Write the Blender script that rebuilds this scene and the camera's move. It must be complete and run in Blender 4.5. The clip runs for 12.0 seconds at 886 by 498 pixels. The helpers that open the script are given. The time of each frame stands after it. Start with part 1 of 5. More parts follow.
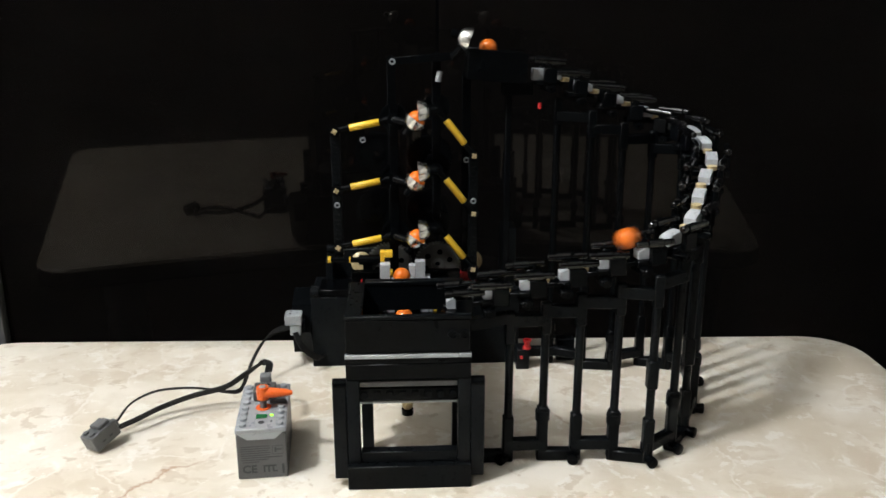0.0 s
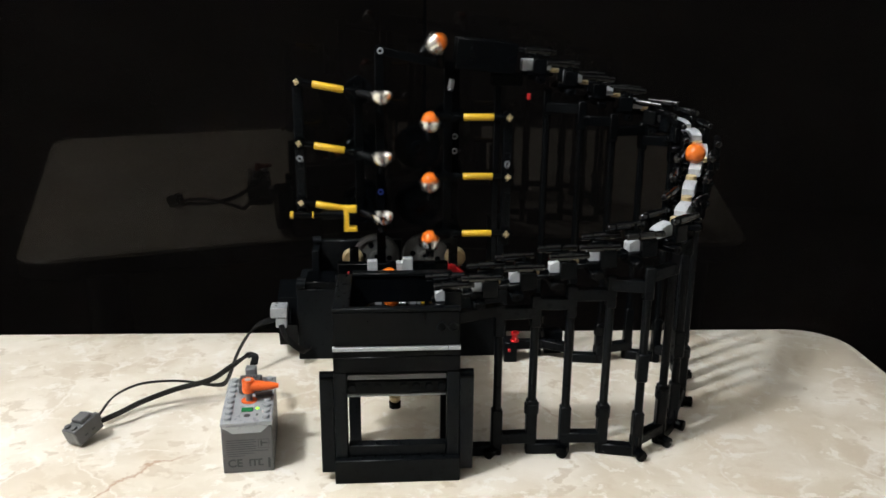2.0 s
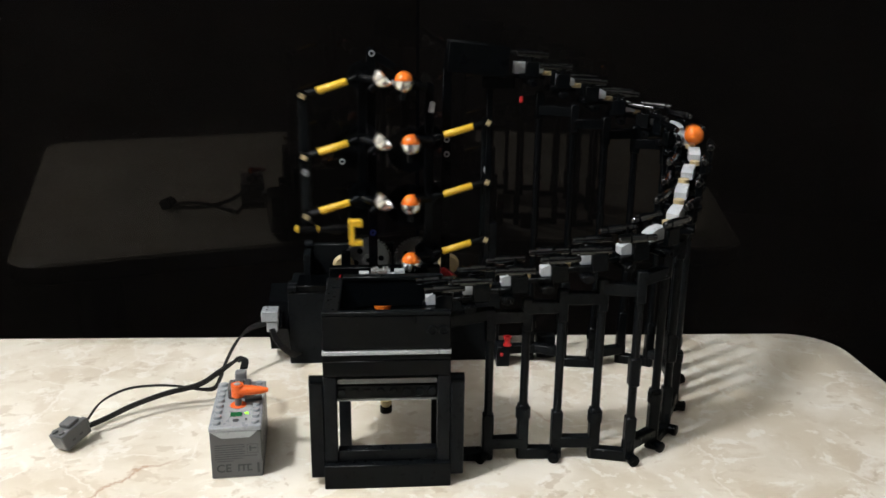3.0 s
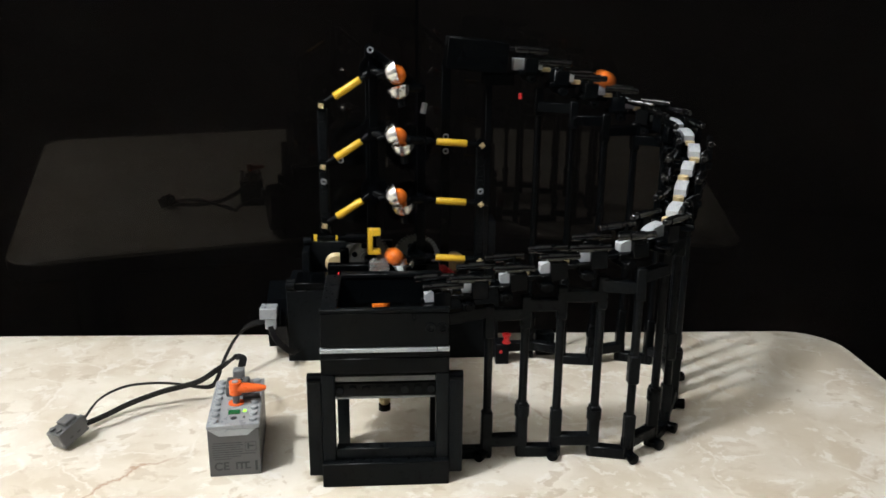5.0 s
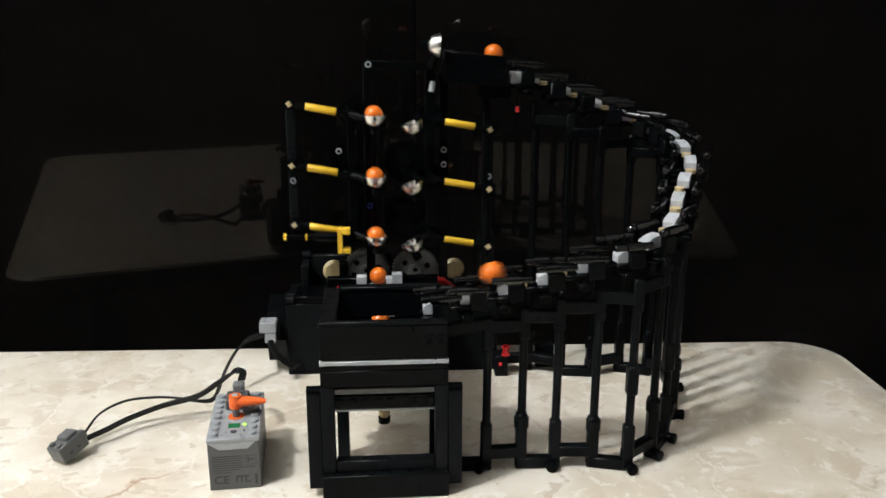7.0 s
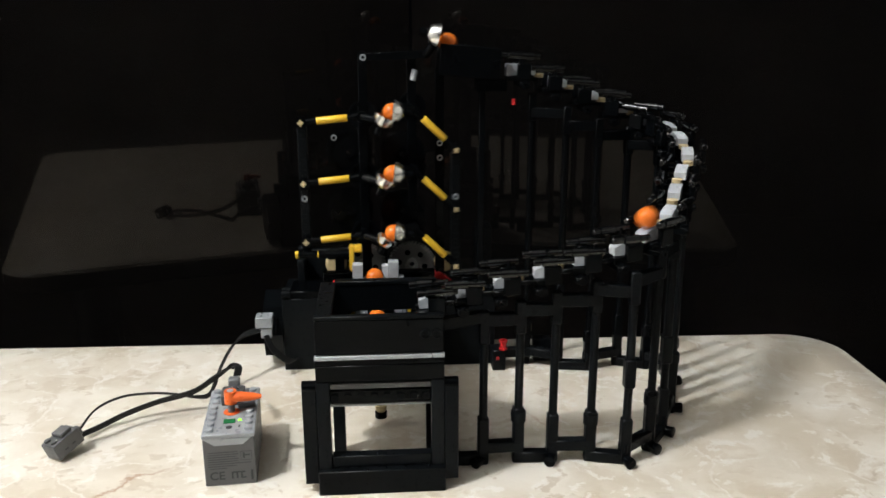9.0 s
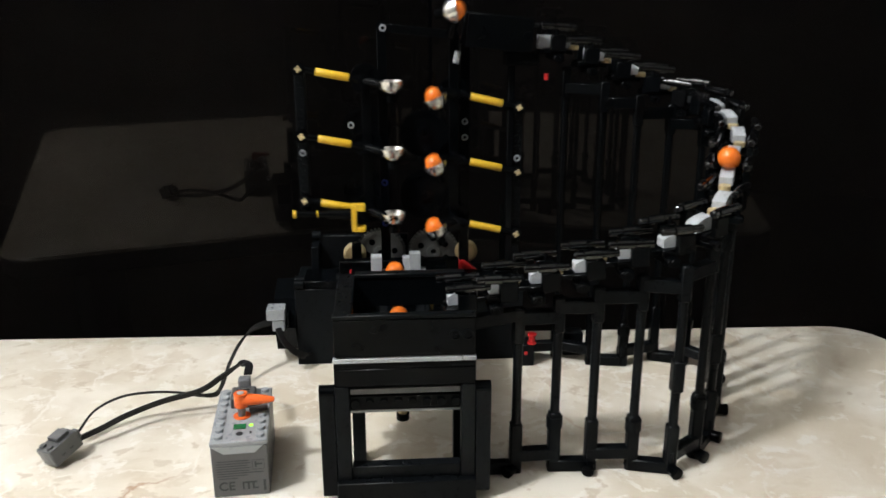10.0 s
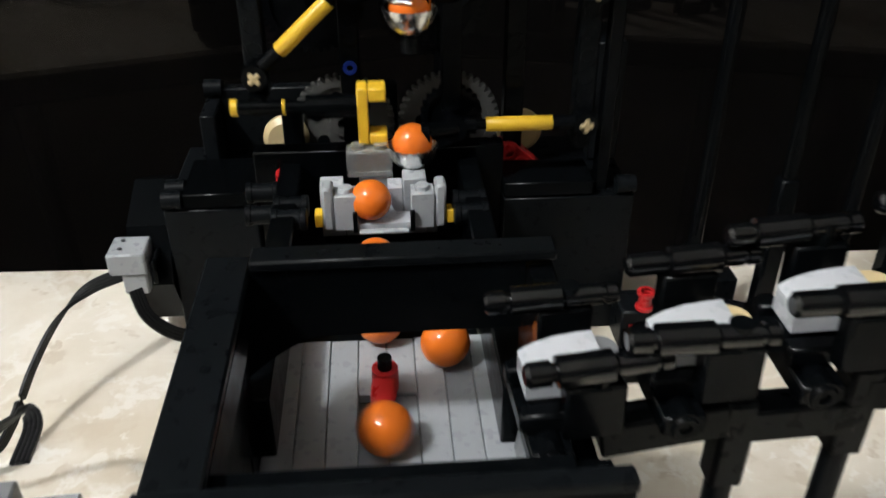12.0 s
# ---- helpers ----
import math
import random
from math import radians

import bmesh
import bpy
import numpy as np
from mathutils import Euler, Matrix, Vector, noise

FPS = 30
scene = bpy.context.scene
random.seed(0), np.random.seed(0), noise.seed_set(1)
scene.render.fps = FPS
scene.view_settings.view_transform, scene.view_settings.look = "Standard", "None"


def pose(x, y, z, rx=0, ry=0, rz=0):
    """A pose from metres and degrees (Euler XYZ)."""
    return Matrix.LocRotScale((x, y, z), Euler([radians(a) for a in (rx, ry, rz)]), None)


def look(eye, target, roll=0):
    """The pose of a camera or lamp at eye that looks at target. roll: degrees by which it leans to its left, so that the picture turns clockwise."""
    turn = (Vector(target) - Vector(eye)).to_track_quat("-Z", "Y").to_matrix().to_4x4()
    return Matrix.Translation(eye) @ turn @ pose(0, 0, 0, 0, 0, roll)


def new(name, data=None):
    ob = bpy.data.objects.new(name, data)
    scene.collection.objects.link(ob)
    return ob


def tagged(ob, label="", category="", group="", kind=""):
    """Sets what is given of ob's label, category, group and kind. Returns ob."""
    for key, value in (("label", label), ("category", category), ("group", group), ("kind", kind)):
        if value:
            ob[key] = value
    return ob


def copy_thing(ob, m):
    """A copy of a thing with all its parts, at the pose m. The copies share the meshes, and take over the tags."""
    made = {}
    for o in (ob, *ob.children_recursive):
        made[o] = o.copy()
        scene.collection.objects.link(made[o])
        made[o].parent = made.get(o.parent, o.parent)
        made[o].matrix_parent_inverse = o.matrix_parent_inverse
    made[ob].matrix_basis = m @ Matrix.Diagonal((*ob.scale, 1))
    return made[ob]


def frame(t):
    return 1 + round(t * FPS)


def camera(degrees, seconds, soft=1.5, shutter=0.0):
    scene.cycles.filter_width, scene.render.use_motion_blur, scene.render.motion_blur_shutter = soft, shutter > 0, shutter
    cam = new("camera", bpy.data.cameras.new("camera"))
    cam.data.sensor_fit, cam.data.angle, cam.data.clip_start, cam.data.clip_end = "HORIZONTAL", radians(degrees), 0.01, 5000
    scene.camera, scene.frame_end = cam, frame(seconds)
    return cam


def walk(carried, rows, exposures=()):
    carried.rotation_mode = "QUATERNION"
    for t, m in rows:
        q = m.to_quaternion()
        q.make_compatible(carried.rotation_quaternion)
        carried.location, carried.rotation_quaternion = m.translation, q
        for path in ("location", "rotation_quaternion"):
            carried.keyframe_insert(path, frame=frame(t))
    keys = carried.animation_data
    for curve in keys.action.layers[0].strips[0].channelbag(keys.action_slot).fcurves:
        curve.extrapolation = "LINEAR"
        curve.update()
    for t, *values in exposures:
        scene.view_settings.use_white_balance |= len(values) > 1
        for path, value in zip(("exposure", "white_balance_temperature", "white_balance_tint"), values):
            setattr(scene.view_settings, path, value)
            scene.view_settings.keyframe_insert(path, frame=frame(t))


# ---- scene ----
from collections import namedtuple

# Metres; z = 0 is the top of the table.
cam = camera(55.0, 12.0, soft=1.6, shutter=0.5)
PATH = [
    (0, (0.046, -0.001, 0.302), (0.144, 1.915, -0.261), 0.0),
    (0.5, (0.046, 0.003, 0.299), (0.162, 1.918, -0.268), 0.3),
    (1, (0.047, 0.003, 0.299), (0.171, 1.916, -0.269), 0.3),
    (1.5, (0.046, 0.004, 0.299), (0.177, 1.915, -0.278), 0.3),
    (2, (0.043, 0.005, 0.299), (0.179, 1.915, -0.279), 0.5),
    (2.5, (0.044, 0.006, 0.298), (0.185, 1.918, -0.271), 0.6),
    (3, (0.047, 0.008, 0.297), (0.191, 1.921, -0.27), 0.6),
    (5, (0.048, 0.01, 0.296), (0.192, 1.921, -0.276), 0.6),
    (5.5, (0.049, 0.007, 0.296), (0.187, 1.921, -0.268), 0.4),
    (6, (0.049, 0.008, 0.295), (0.186, 1.926, -0.257), 0.2),
    (6.5, (0.049, 0.008, 0.295), (0.192, 1.927, -0.251), 0.2),
    (7, (0.049, 0.007, 0.296), (0.193, 1.927, -0.245), 0.2),
    (9, (0.052, 0.01, 0.294), (0.196, 1.927, -0.258), -0.1),
    (9.5, (0.05, 0.02, 0.294), (0.189, 1.934, -0.269), -0.2),
    (10, (0.042, 0.061, 0.289), (0.169, 1.962, -0.319), -0.1),
    (10.5, (0.044, 0.146, 0.277), (0.164, 2.015, -0.426), -0.3),
    (11, (0.054, 0.249, 0.255), (0.173, 2.048, -0.611), -0.6),
    (11.5, (0.054, 0.344, 0.226), (0.167, 2.08, -0.76), 0.7),
    (12, (0.051, 0.396, 0.216), (0.181, 2.088, -0.842), -0.0),
]
walk(cam, [(t, look(eye, target, roll)) for t, eye, target, roll in PATH])

# ---- light ----
world = bpy.data.worlds.new("night")
scene.world = world
world.use_nodes = True
world.node_tree.nodes["Background"].inputs["Color"].default_value = (0.010, 0.012, 0.016, 1)
world.node_tree.nodes["Background"].inputs["Strength"].default_value = 0.05
LAMP = Vector((-1.01, -0.125, 1.85))
lamp_data = bpy.data.lights.new("lamp_glow", "POINT")
lamp_data.shadow_soft_size, lamp_data.energy = 0.088, 130.0
lamp_data.color = (0.945, 0.975, 1.0)
lamp_light = new("lamp_glow", lamp_data)
lamp_light.matrix_world = Matrix.Translation(LAMP)
scene.view_settings.exposure = 0.0


# ---- materials ----
def node_mat(name):
    m = bpy.data.materials.new(name)
    m.use_nodes = True
    return m, m.node_tree, m.node_tree.nodes["Principled BSDF"]


def plastic(name, colour, rough=0.28, vary=0.12, metal=0.0, bump=0.03, scale=260.0, shine=0.5):
    """Moulded plastic: slight colour drift, fine scuffs in the gloss and a faint relief."""
    m, tree, bsdf = node_mat(name)
    n, link = tree.nodes, tree.links.new
    geo = n.new("ShaderNodeTexCoord")
    big = n.new("ShaderNodeTexNoise")
    big.inputs["Scale"].default_value, big.inputs["Detail"].default_value = 38.0, 4.0
    fine = n.new("ShaderNodeTexNoise")
    fine.inputs["Scale"].default_value, fine.inputs["Detail"].default_value = scale, 3.0
    for t in (big, fine):
        link(geo.outputs["Object"], t.inputs["Vector"])
    info = n.new("ShaderNodeObjectInfo")
    mixer = n.new("ShaderNodeMath")
    mixer.operation = "ADD"
    link(big.outputs["Fac"], mixer.inputs[0])
    link(info.outputs["Random"], mixer.inputs[1])
    ramp = n.new("ShaderNodeMapRange")
    ramp.inputs["From Min"].default_value, ramp.inputs["From Max"].default_value = 0.2, 1.6
    ramp.inputs["To Min"].default_value, ramp.inputs["To Max"].default_value = 1 - vary, 1 + vary
    link(mixer.outputs[0], ramp.inputs["Value"])
    tone = n.new("ShaderNodeVectorMath")
    tone.operation = "SCALE"
    tone.inputs[0].default_value = colour
    link(ramp.outputs["Result"], tone.inputs["Scale"])
    link(tone.outputs["Vector"], bsdf.inputs["Base Color"])
    gloss = n.new("ShaderNodeMapRange")
    gloss.inputs["From Min"].default_value, gloss.inputs["From Max"].default_value = 0.3, 0.7
    gloss.inputs["To Min"].default_value, gloss.inputs["To Max"].default_value = rough * 0.8, rough * 1.35
    link(fine.outputs["Fac"], gloss.inputs["Value"])
    link(gloss.outputs["Result"], bsdf.inputs["Roughness"])
    rise = n.new("ShaderNodeBump")
    rise.inputs["Strength"].default_value, rise.inputs["Distance"].default_value = bump, 0.0006
    link(fine.outputs["Fac"], rise.inputs["Height"])
    link(rise.outputs["Normal"], bsdf.inputs["Normal"])
    bsdf.inputs["Metallic"].default_value = metal
    bsdf.inputs["Specular IOR Level"].default_value = shine
    return m


BLACK = plastic("black_plastic", (0.0017, 0.0022, 0.0027), 0.20, 0.3, shine=0.08)
GLOSS = plastic("glossy_black_plastic", (0.0025, 0.0028, 0.0034), 0.15, 0.2, shine=0.55)
SATIN = plastic("black_satin_plastic", (0.0042, 0.0051, 0.0060), 0.30, 0.3, shine=0.08)
GREY = plastic("light_grey_plastic", (0.33, 0.35, 0.37), 0.30)
WHITISH = plastic("pale_grey_plastic", (0.45, 0.47, 0.50), 0.28)
# lighter grey gear plastic, its colour darkened for the shade behind the arms
GEAR_SHADED = plastic("gear_grey_plastic", (0.085, 0.085, 0.080), 0.4)
DARKGREY = plastic("dark_grey_plastic", (0.085, 0.087, 0.090), 0.36)
MIDGREY = plastic("mid_grey_plastic", (0.16, 0.165, 0.172), 0.34)
ORANGE = plastic("orange_ball_plastic", (0.74, 0.165, 0.018), 0.14, 0.06, bump=0.008)
LEVER_ORANGE = plastic("orange_lever_plastic", (0.80, 0.13, 0.02), 0.3)
YELLOW = plastic("yellow_plastic", (0.74, 0.46, 0.03), 0.34)
RED = plastic("red_plastic", (0.50, 0.018, 0.02), 0.3)
TAN = plastic("tan_plastic", (0.56, 0.44, 0.24), 0.32)
CHROME = plastic("chrome_plating", (0.86, 0.86, 0.84), 0.22, 0.05, metal=1.0, bump=0.12, scale=500.0)
RUBBER = plastic("cable_rubber", (0.006, 0.006, 0.0065), 0.5, 0.2, shine=0.25)
# print colour, also laid flat for the dark inside slots and plug holes
INK = plastic("dark_print", (0.03, 0.032, 0.035), 0.5)
GREEN = plastic("green_window", (0.01, 0.16, 0.05), 0.2)
BLUE = plastic("blue_pin_plastic", (0.006, 0.02, 0.15), 0.3)


def clear_plastic():
    m, tree, bsdf = node_mat("clear_plastic")
    bsdf.inputs["Base Color"].default_value = (0.86, 0.87, 0.86, 1)
    bsdf.inputs["Roughness"].default_value = 0.08
    bsdf.inputs["IOR"].default_value = 1.49
    bsdf.inputs["Transmission Weight"].default_value = 0.86
    return m


def glow(name, colour, strength):
    m, tree, bsdf = node_mat(name)
    bsdf.inputs["Base Color"].default_value = (*colour, 1)
    bsdf.inputs["Emission Color"].default_value = (*colour, 1)
    bsdf.inputs["Emission Strength"].default_value = strength
    return m


CLEAR = clear_plastic()
LED = glow("green_led", (0.35, 1.0, 0.05), 1.2)
BULB = glow("warm_diffuser", (1.0, 0.975, 0.93), 6.0)


def marble_laminate():
    """Cream laminate printed with soft beige clouds, darker flecks, pale flakes, white cracks and a few brown veins."""
    m, tree, bsdf = node_mat("marbled_laminate")
    n, link = tree.nodes, tree.links.new
    co = n.new("ShaderNodeTexCoord")

    def noise_at(scale, detail, rough, vector):
        t = n.new("ShaderNodeTexNoise")
        t.inputs["Scale"].default_value, t.inputs["Detail"].default_value, t.inputs["Roughness"].default_value = scale, detail, rough
        link(vector, t.inputs["Vector"])
        return t

    def band(value, a, b, lo, hi):
        r = n.new("ShaderNodeMapRange")
        for k, v in zip(("From Min", "From Max", "To Min", "To Max"), (a, b, lo, hi)):
            r.inputs[k].default_value = v
        link(value, r.inputs["Value"])
        return r.outputs["Result"]

    def times(a, b):
        x = n.new("ShaderNodeMath")
        x.operation = "MULTIPLY"
        link(a, x.inputs[0])
        link(b, x.inputs[1])
        return x.outputs[0]

    def over(under, colour, fac):
        x = n.new("ShaderNodeMix")
        x.data_type = "RGBA"
        x.inputs[7].default_value = (*colour, 1)
        link(fac, x.inputs[0])
        link(under, x.inputs[6])
        return x.outputs[2]

    warp = noise_at(11.0, 6.0, 0.6, co.outputs["Object"])
    bent = n.new("ShaderNodeVectorMath")
    bent.operation = "MULTIPLY_ADD"
    bent.inputs[1].default_value = (0.07, 0.05, 0.05)
    link(warp.outputs["Color"], bent.inputs[0])
    link(co.outputs["Object"], bent.inputs[2])
    way = bent.outputs["Vector"]
    cloud = noise_at(17.0, 5.0, 0.55, way)
    tint = n.new("ShaderNodeValToRGB")
    tint.color_ramp.elements[0].position, tint.color_ramp.elements[0].color = 0.38, (0.63, 0.565, 0.455, 1)
    tint.color_ramp.elements[1].position, tint.color_ramp.elements[1].color = 0.62, (0.79, 0.745, 0.655, 1)
    link(cloud.outputs["Fac"], tint.inputs["Fac"])
    fleck = noise_at(70.0, 3.0, 0.5, way)
    patch = noise_at(24.0, 4.0, 0.6, way)
    flake = noise_at(58.0, 6.0, 0.65, way)
    col = over(tint.outputs["Color"], (0.56, 0.475, 0.36), band(patch.outputs["Fac"], 0.56, 0.60, 0.0, 0.45))
    col = over(col, (0.47, 0.38, 0.27), times(band(fleck.outputs["Fac"], 0.60, 0.66, 0.0, 0.55), band(cloud.outputs["Fac"], 0.40, 0.55, 0.2, 1.0)))
    col = over(col, (0.85, 0.825, 0.765), band(flake.outputs["Fac"], 0.57, 0.61, 0.0, 0.62))

    def cracks(scale, width, gate, a, b, strength):
        v = n.new("ShaderNodeTexVoronoi")
        v.feature = "DISTANCE_TO_EDGE"
        v.inputs["Scale"].default_value = scale
        link(way, v.inputs["Vector"])
        return times(band(v.outputs["Distance"], 0.0, width, strength, 0.0), band(gate, a, b, 0.0, 1.0))

    col = over(col, (0.88, 0.86, 0.81), cracks(17.0, 0.028, patch.outputs["Fac"], 0.48, 0.56, 0.5))
    rare = noise_at(5.0, 2.0, 0.5, co.outputs["Object"])
    col = over(col, (0.40, 0.235, 0.13), cracks(6.5, 0.011, rare.outputs["Fac"], 0.55, 0.62, 0.85))
    link(col, bsdf.inputs["Base Color"])
    scuff = noise_at(90.0, 5.0, 0.6, co.outputs["Object"])
    link(band(scuff.outputs["Fac"], 0.0, 1.0, 0.26, 0.50), bsdf.inputs["Roughness"])
    return m


def night_glass():
    m, tree, bsdf = node_mat("dark_window_glass")
    bsdf.inputs["Base Color"].default_value = (0.0030, 0.0027, 0.0026, 1)
    bsdf.inputs["IOR"].default_value = 1.25
    bsdf.inputs["Specular Tint"].default_value = (1.0, 0.92, 0.86, 1)
    n = tree.nodes.new("ShaderNodeTexNoise")
    n.inputs["Scale"].default_value = 6.0
    r = tree.nodes.new("ShaderNodeMapRange")
    r.inputs["To Min"].default_value, r.inputs["To Max"].default_value = 0.02, 0.05
    tree.links.new(n.outputs["Fac"], r.inputs["Value"])
    tree.links.new(r.outputs["Result"], bsdf.inputs["Roughness"])
    return m


def painted(name, colour, rough=0.7):
    return plastic(name, colour, rough, 0.08, bump=0.15, scale=90.0)


MARBLE = marble_laminate()
GLASS = night_glass()
WALL = painted("wall_paint", (0.78, 0.75, 0.70))
CEIL = painted("ceiling_paint", (0.82, 0.80, 0.77))
DARK_BROWN = painted("dark_wood_panel", (0.05, 0.035, 0.025), 0.6)
FLOOR = painted("dark_floor", (0.035, 0.026, 0.02), 0.5)
FRAME = painted("window_frame_paint", (0.12, 0.12, 0.12), 0.5)
METAL = plastic("grey_metal", (0.3, 0.3, 0.31), 0.35, 0.1, metal=0.9)


# ---- mesh tools ----
def part(name, bm, material, parent, label="", at=None, smooth=True):
    """Link a bmesh as one mesh object under a thing or a part."""
    data = bpy.data.meshes.new(name)
    bmesh.ops.recalc_face_normals(bm, faces=bm.faces)
    bm.to_mesh(data)
    bm.free()
    data.materials.append(material)
    if smooth:
        data.shade_smooth()
        data.set_sharp_from_angle(angle=radians(38))
    ob = new(name, data)
    ob.parent = parent
    if at is not None:
        ob.matrix_basis = at
    if label:
        ob["label"] = label
    return ob


def share(ob, name, parent, m):
    """Another object on the same mesh."""
    o = new(name, ob.data)
    o.parent = parent
    o.matrix_basis = m
    if ob.get("label"):
        o["label"] = ob["label"]
    return o


def thing(name, at, label, category, group="", kind=""):
    ob = new(name)
    ob.empty_display_size = 0.01
    ob.matrix_basis = at
    return tagged(ob, label, category, group, kind)


def box(bm, x0, x1, y0, y1, z0, z1, bevel=0.0004, m=None):
    made = bmesh.ops.create_cube(bm, size=1.0, matrix=Matrix.LocRotScale(((x0 + x1) / 2, (y0 + y1) / 2, (z0 + z1) / 2), None, (x1 - x0, y1 - y0, z1 - z0)))
    verts = made["verts"]
    if bevel > 0:
        edges = list({e for v in verts for e in v.link_edges})
        out = bmesh.ops.bevel(bm, geom=edges, offset=bevel, segments=1, affect="EDGES", profile=0.5)
        verts = out["verts"]
    if m is not None:
        bmesh.ops.transform(bm, matrix=m, verts=verts)
    return bm


def rod(bm, a, b, r, r2=None, seg=14):
    """A round bar from a to b."""
    a, b = Vector(a), Vector(b)
    d = b - a
    m = Matrix.Translation((a + b) / 2) @ d.to_track_quat("Z", "Y").to_matrix().to_4x4()
    bmesh.ops.create_cone(bm, cap_ends=True, segments=seg, radius1=r, radius2=r if r2 is None else r2, depth=d.length, matrix=m)
    return bm


def turned(bm, profile, m=None, seg=20):
    """A body turned round z from (radius, height) pairs."""
    m = m or Matrix()
    rings = []
    for r, z in profile:
        if r < 1e-6:
            rings.append([bm.verts.new(m @ Vector((0, 0, z)))])
        else:
            rings.append([bm.verts.new(m @ Vector((r * math.cos(2 * math.pi * i / seg), r * math.sin(2 * math.pi * i / seg), z))) for i in range(seg)])
    for a, b in zip(rings, rings[1:]):
        for i in range(seg):
            j = (i + 1) % seg
            face = [a[i % len(a)], a[j % len(a)], b[j % len(b)], b[i % len(b)]]
            face = list(dict.fromkeys(face))
            if len(face) > 2:
                bm.faces.new(face)
    return bm


def beam(bm, a, b, width, depth, up=(0, 0, 1), bevel=0.0006):
    """A straight bar of rectangular section from a to b; depth runs along up."""
    a, b = Vector(a), Vector(b)
    d = (b - a)
    x = d.normalized()
    z = Vector(up)
    z = (z - x * z.dot(x)).normalized()
    y = z.cross(x)
    m = Matrix((x, y, z)).transposed().to_4x4()
    m.translation = (a + b) / 2
    return box(bm, -d.length / 2, d.length / 2, -width / 2, width / 2, -depth / 2, depth / 2, bevel, m)


def gear(bm, radius, teeth, width, m, hole=0.0024):
    """A spur gear round z with a rim, a thin web and teeth."""
    pts = []
    for i in range(teeth):
        for k, r in ((0.0, radius * 0.9), (0.28, radius), (0.55, radius), (0.8, radius * 0.9)):
            a = 2 * math.pi * (i + k) / teeth
            pts.append((r * math.cos(a), r * math.sin(a)))
    n = len(pts)
    lo = [bm.verts.new(m @ Vector((x, y, -width / 2))) for x, y in pts]
    hi = [bm.verts.new(m @ Vector((x, y, width / 2))) for x, y in pts]
    inner = radius * 0.78
    ilo = [bm.verts.new(m @ Vector((inner * math.cos(2 * math.pi * (i + 0.4) / n), inner * math.sin(2 * math.pi * (i + 0.4) / n), -width / 2))) for i in range(n)]
    ihi = [bm.verts.new(m @ Vector((inner * math.cos(2 * math.pi * (i + 0.4) / n), inner * math.sin(2 * math.pi * (i + 0.4) / n), width / 2))) for i in range(n)]
    for i in range(n):
        j = (i + 1) % n
        bm.faces.new((lo[i], lo[j], hi[j], hi[i]))
        bm.faces.new((hi[i], hi[j], ihi[j], ihi[i]))
        bm.faces.new((ilo[i], ilo[j], lo[j], lo[i]))
        bm.faces.new((ihi[i], ihi[j], ilo[j], ilo[i]))
    turned(bm, [(hole, -width * 0.5), (inner * 0.34, -width * 0.5), (inner * 0.36, -width * 0.18), (inner * 1.01, -width * 0.18), (inner * 1.01, width * 0.18),
                (inner * 0.36, width * 0.18), (inner * 0.34, width * 0.5), (hole, width * 0.5), (hole, -width * 0.5)], m, 28)
    return bm


FACING = Matrix.Rotation(radians(90), 4, "X")  # turns z towards the front (-y)


def liftarm(bm, a, b, thick=0.0074, wide=0.0074, pitch=0.008):
    """A studless beam in the x-z plane between two hole centres, with rounded ends and hole collars."""
    a, b = Vector(a), Vector(b)
    d = b - a
    x = d.normalized()
    beam(bm, a, b, thick, wide, up=Vector((0, 1, 0)).cross(x), bevel=0.0005)
    for p in (a, b):
        rod(bm, p + Vector((0, -thick / 2, 0)), p + Vector((0, thick / 2, 0)), wide / 2, seg=16)
    n = max(1, round(d.length / pitch))
    for i in range(n + 1):
        p = a + d * i / n
        turned(bm, [(0.0024, 0.0), (0.0024, 0.0006), (0.0031, 0.0006), (0.0031, 0.0)], Matrix.Translation(p + Vector((0, -thick / 2, 0))) @ FACING, 12)
    return bm


# ---- the room ----
TABLE_YAW = -1.7
GLASS_YAW = 7.3


def structure(name, bm, material, label, at=None, category=""):
    ob = part(name, bm, material, None, label, at)
    return tagged(ob, kind="structure", category=category)


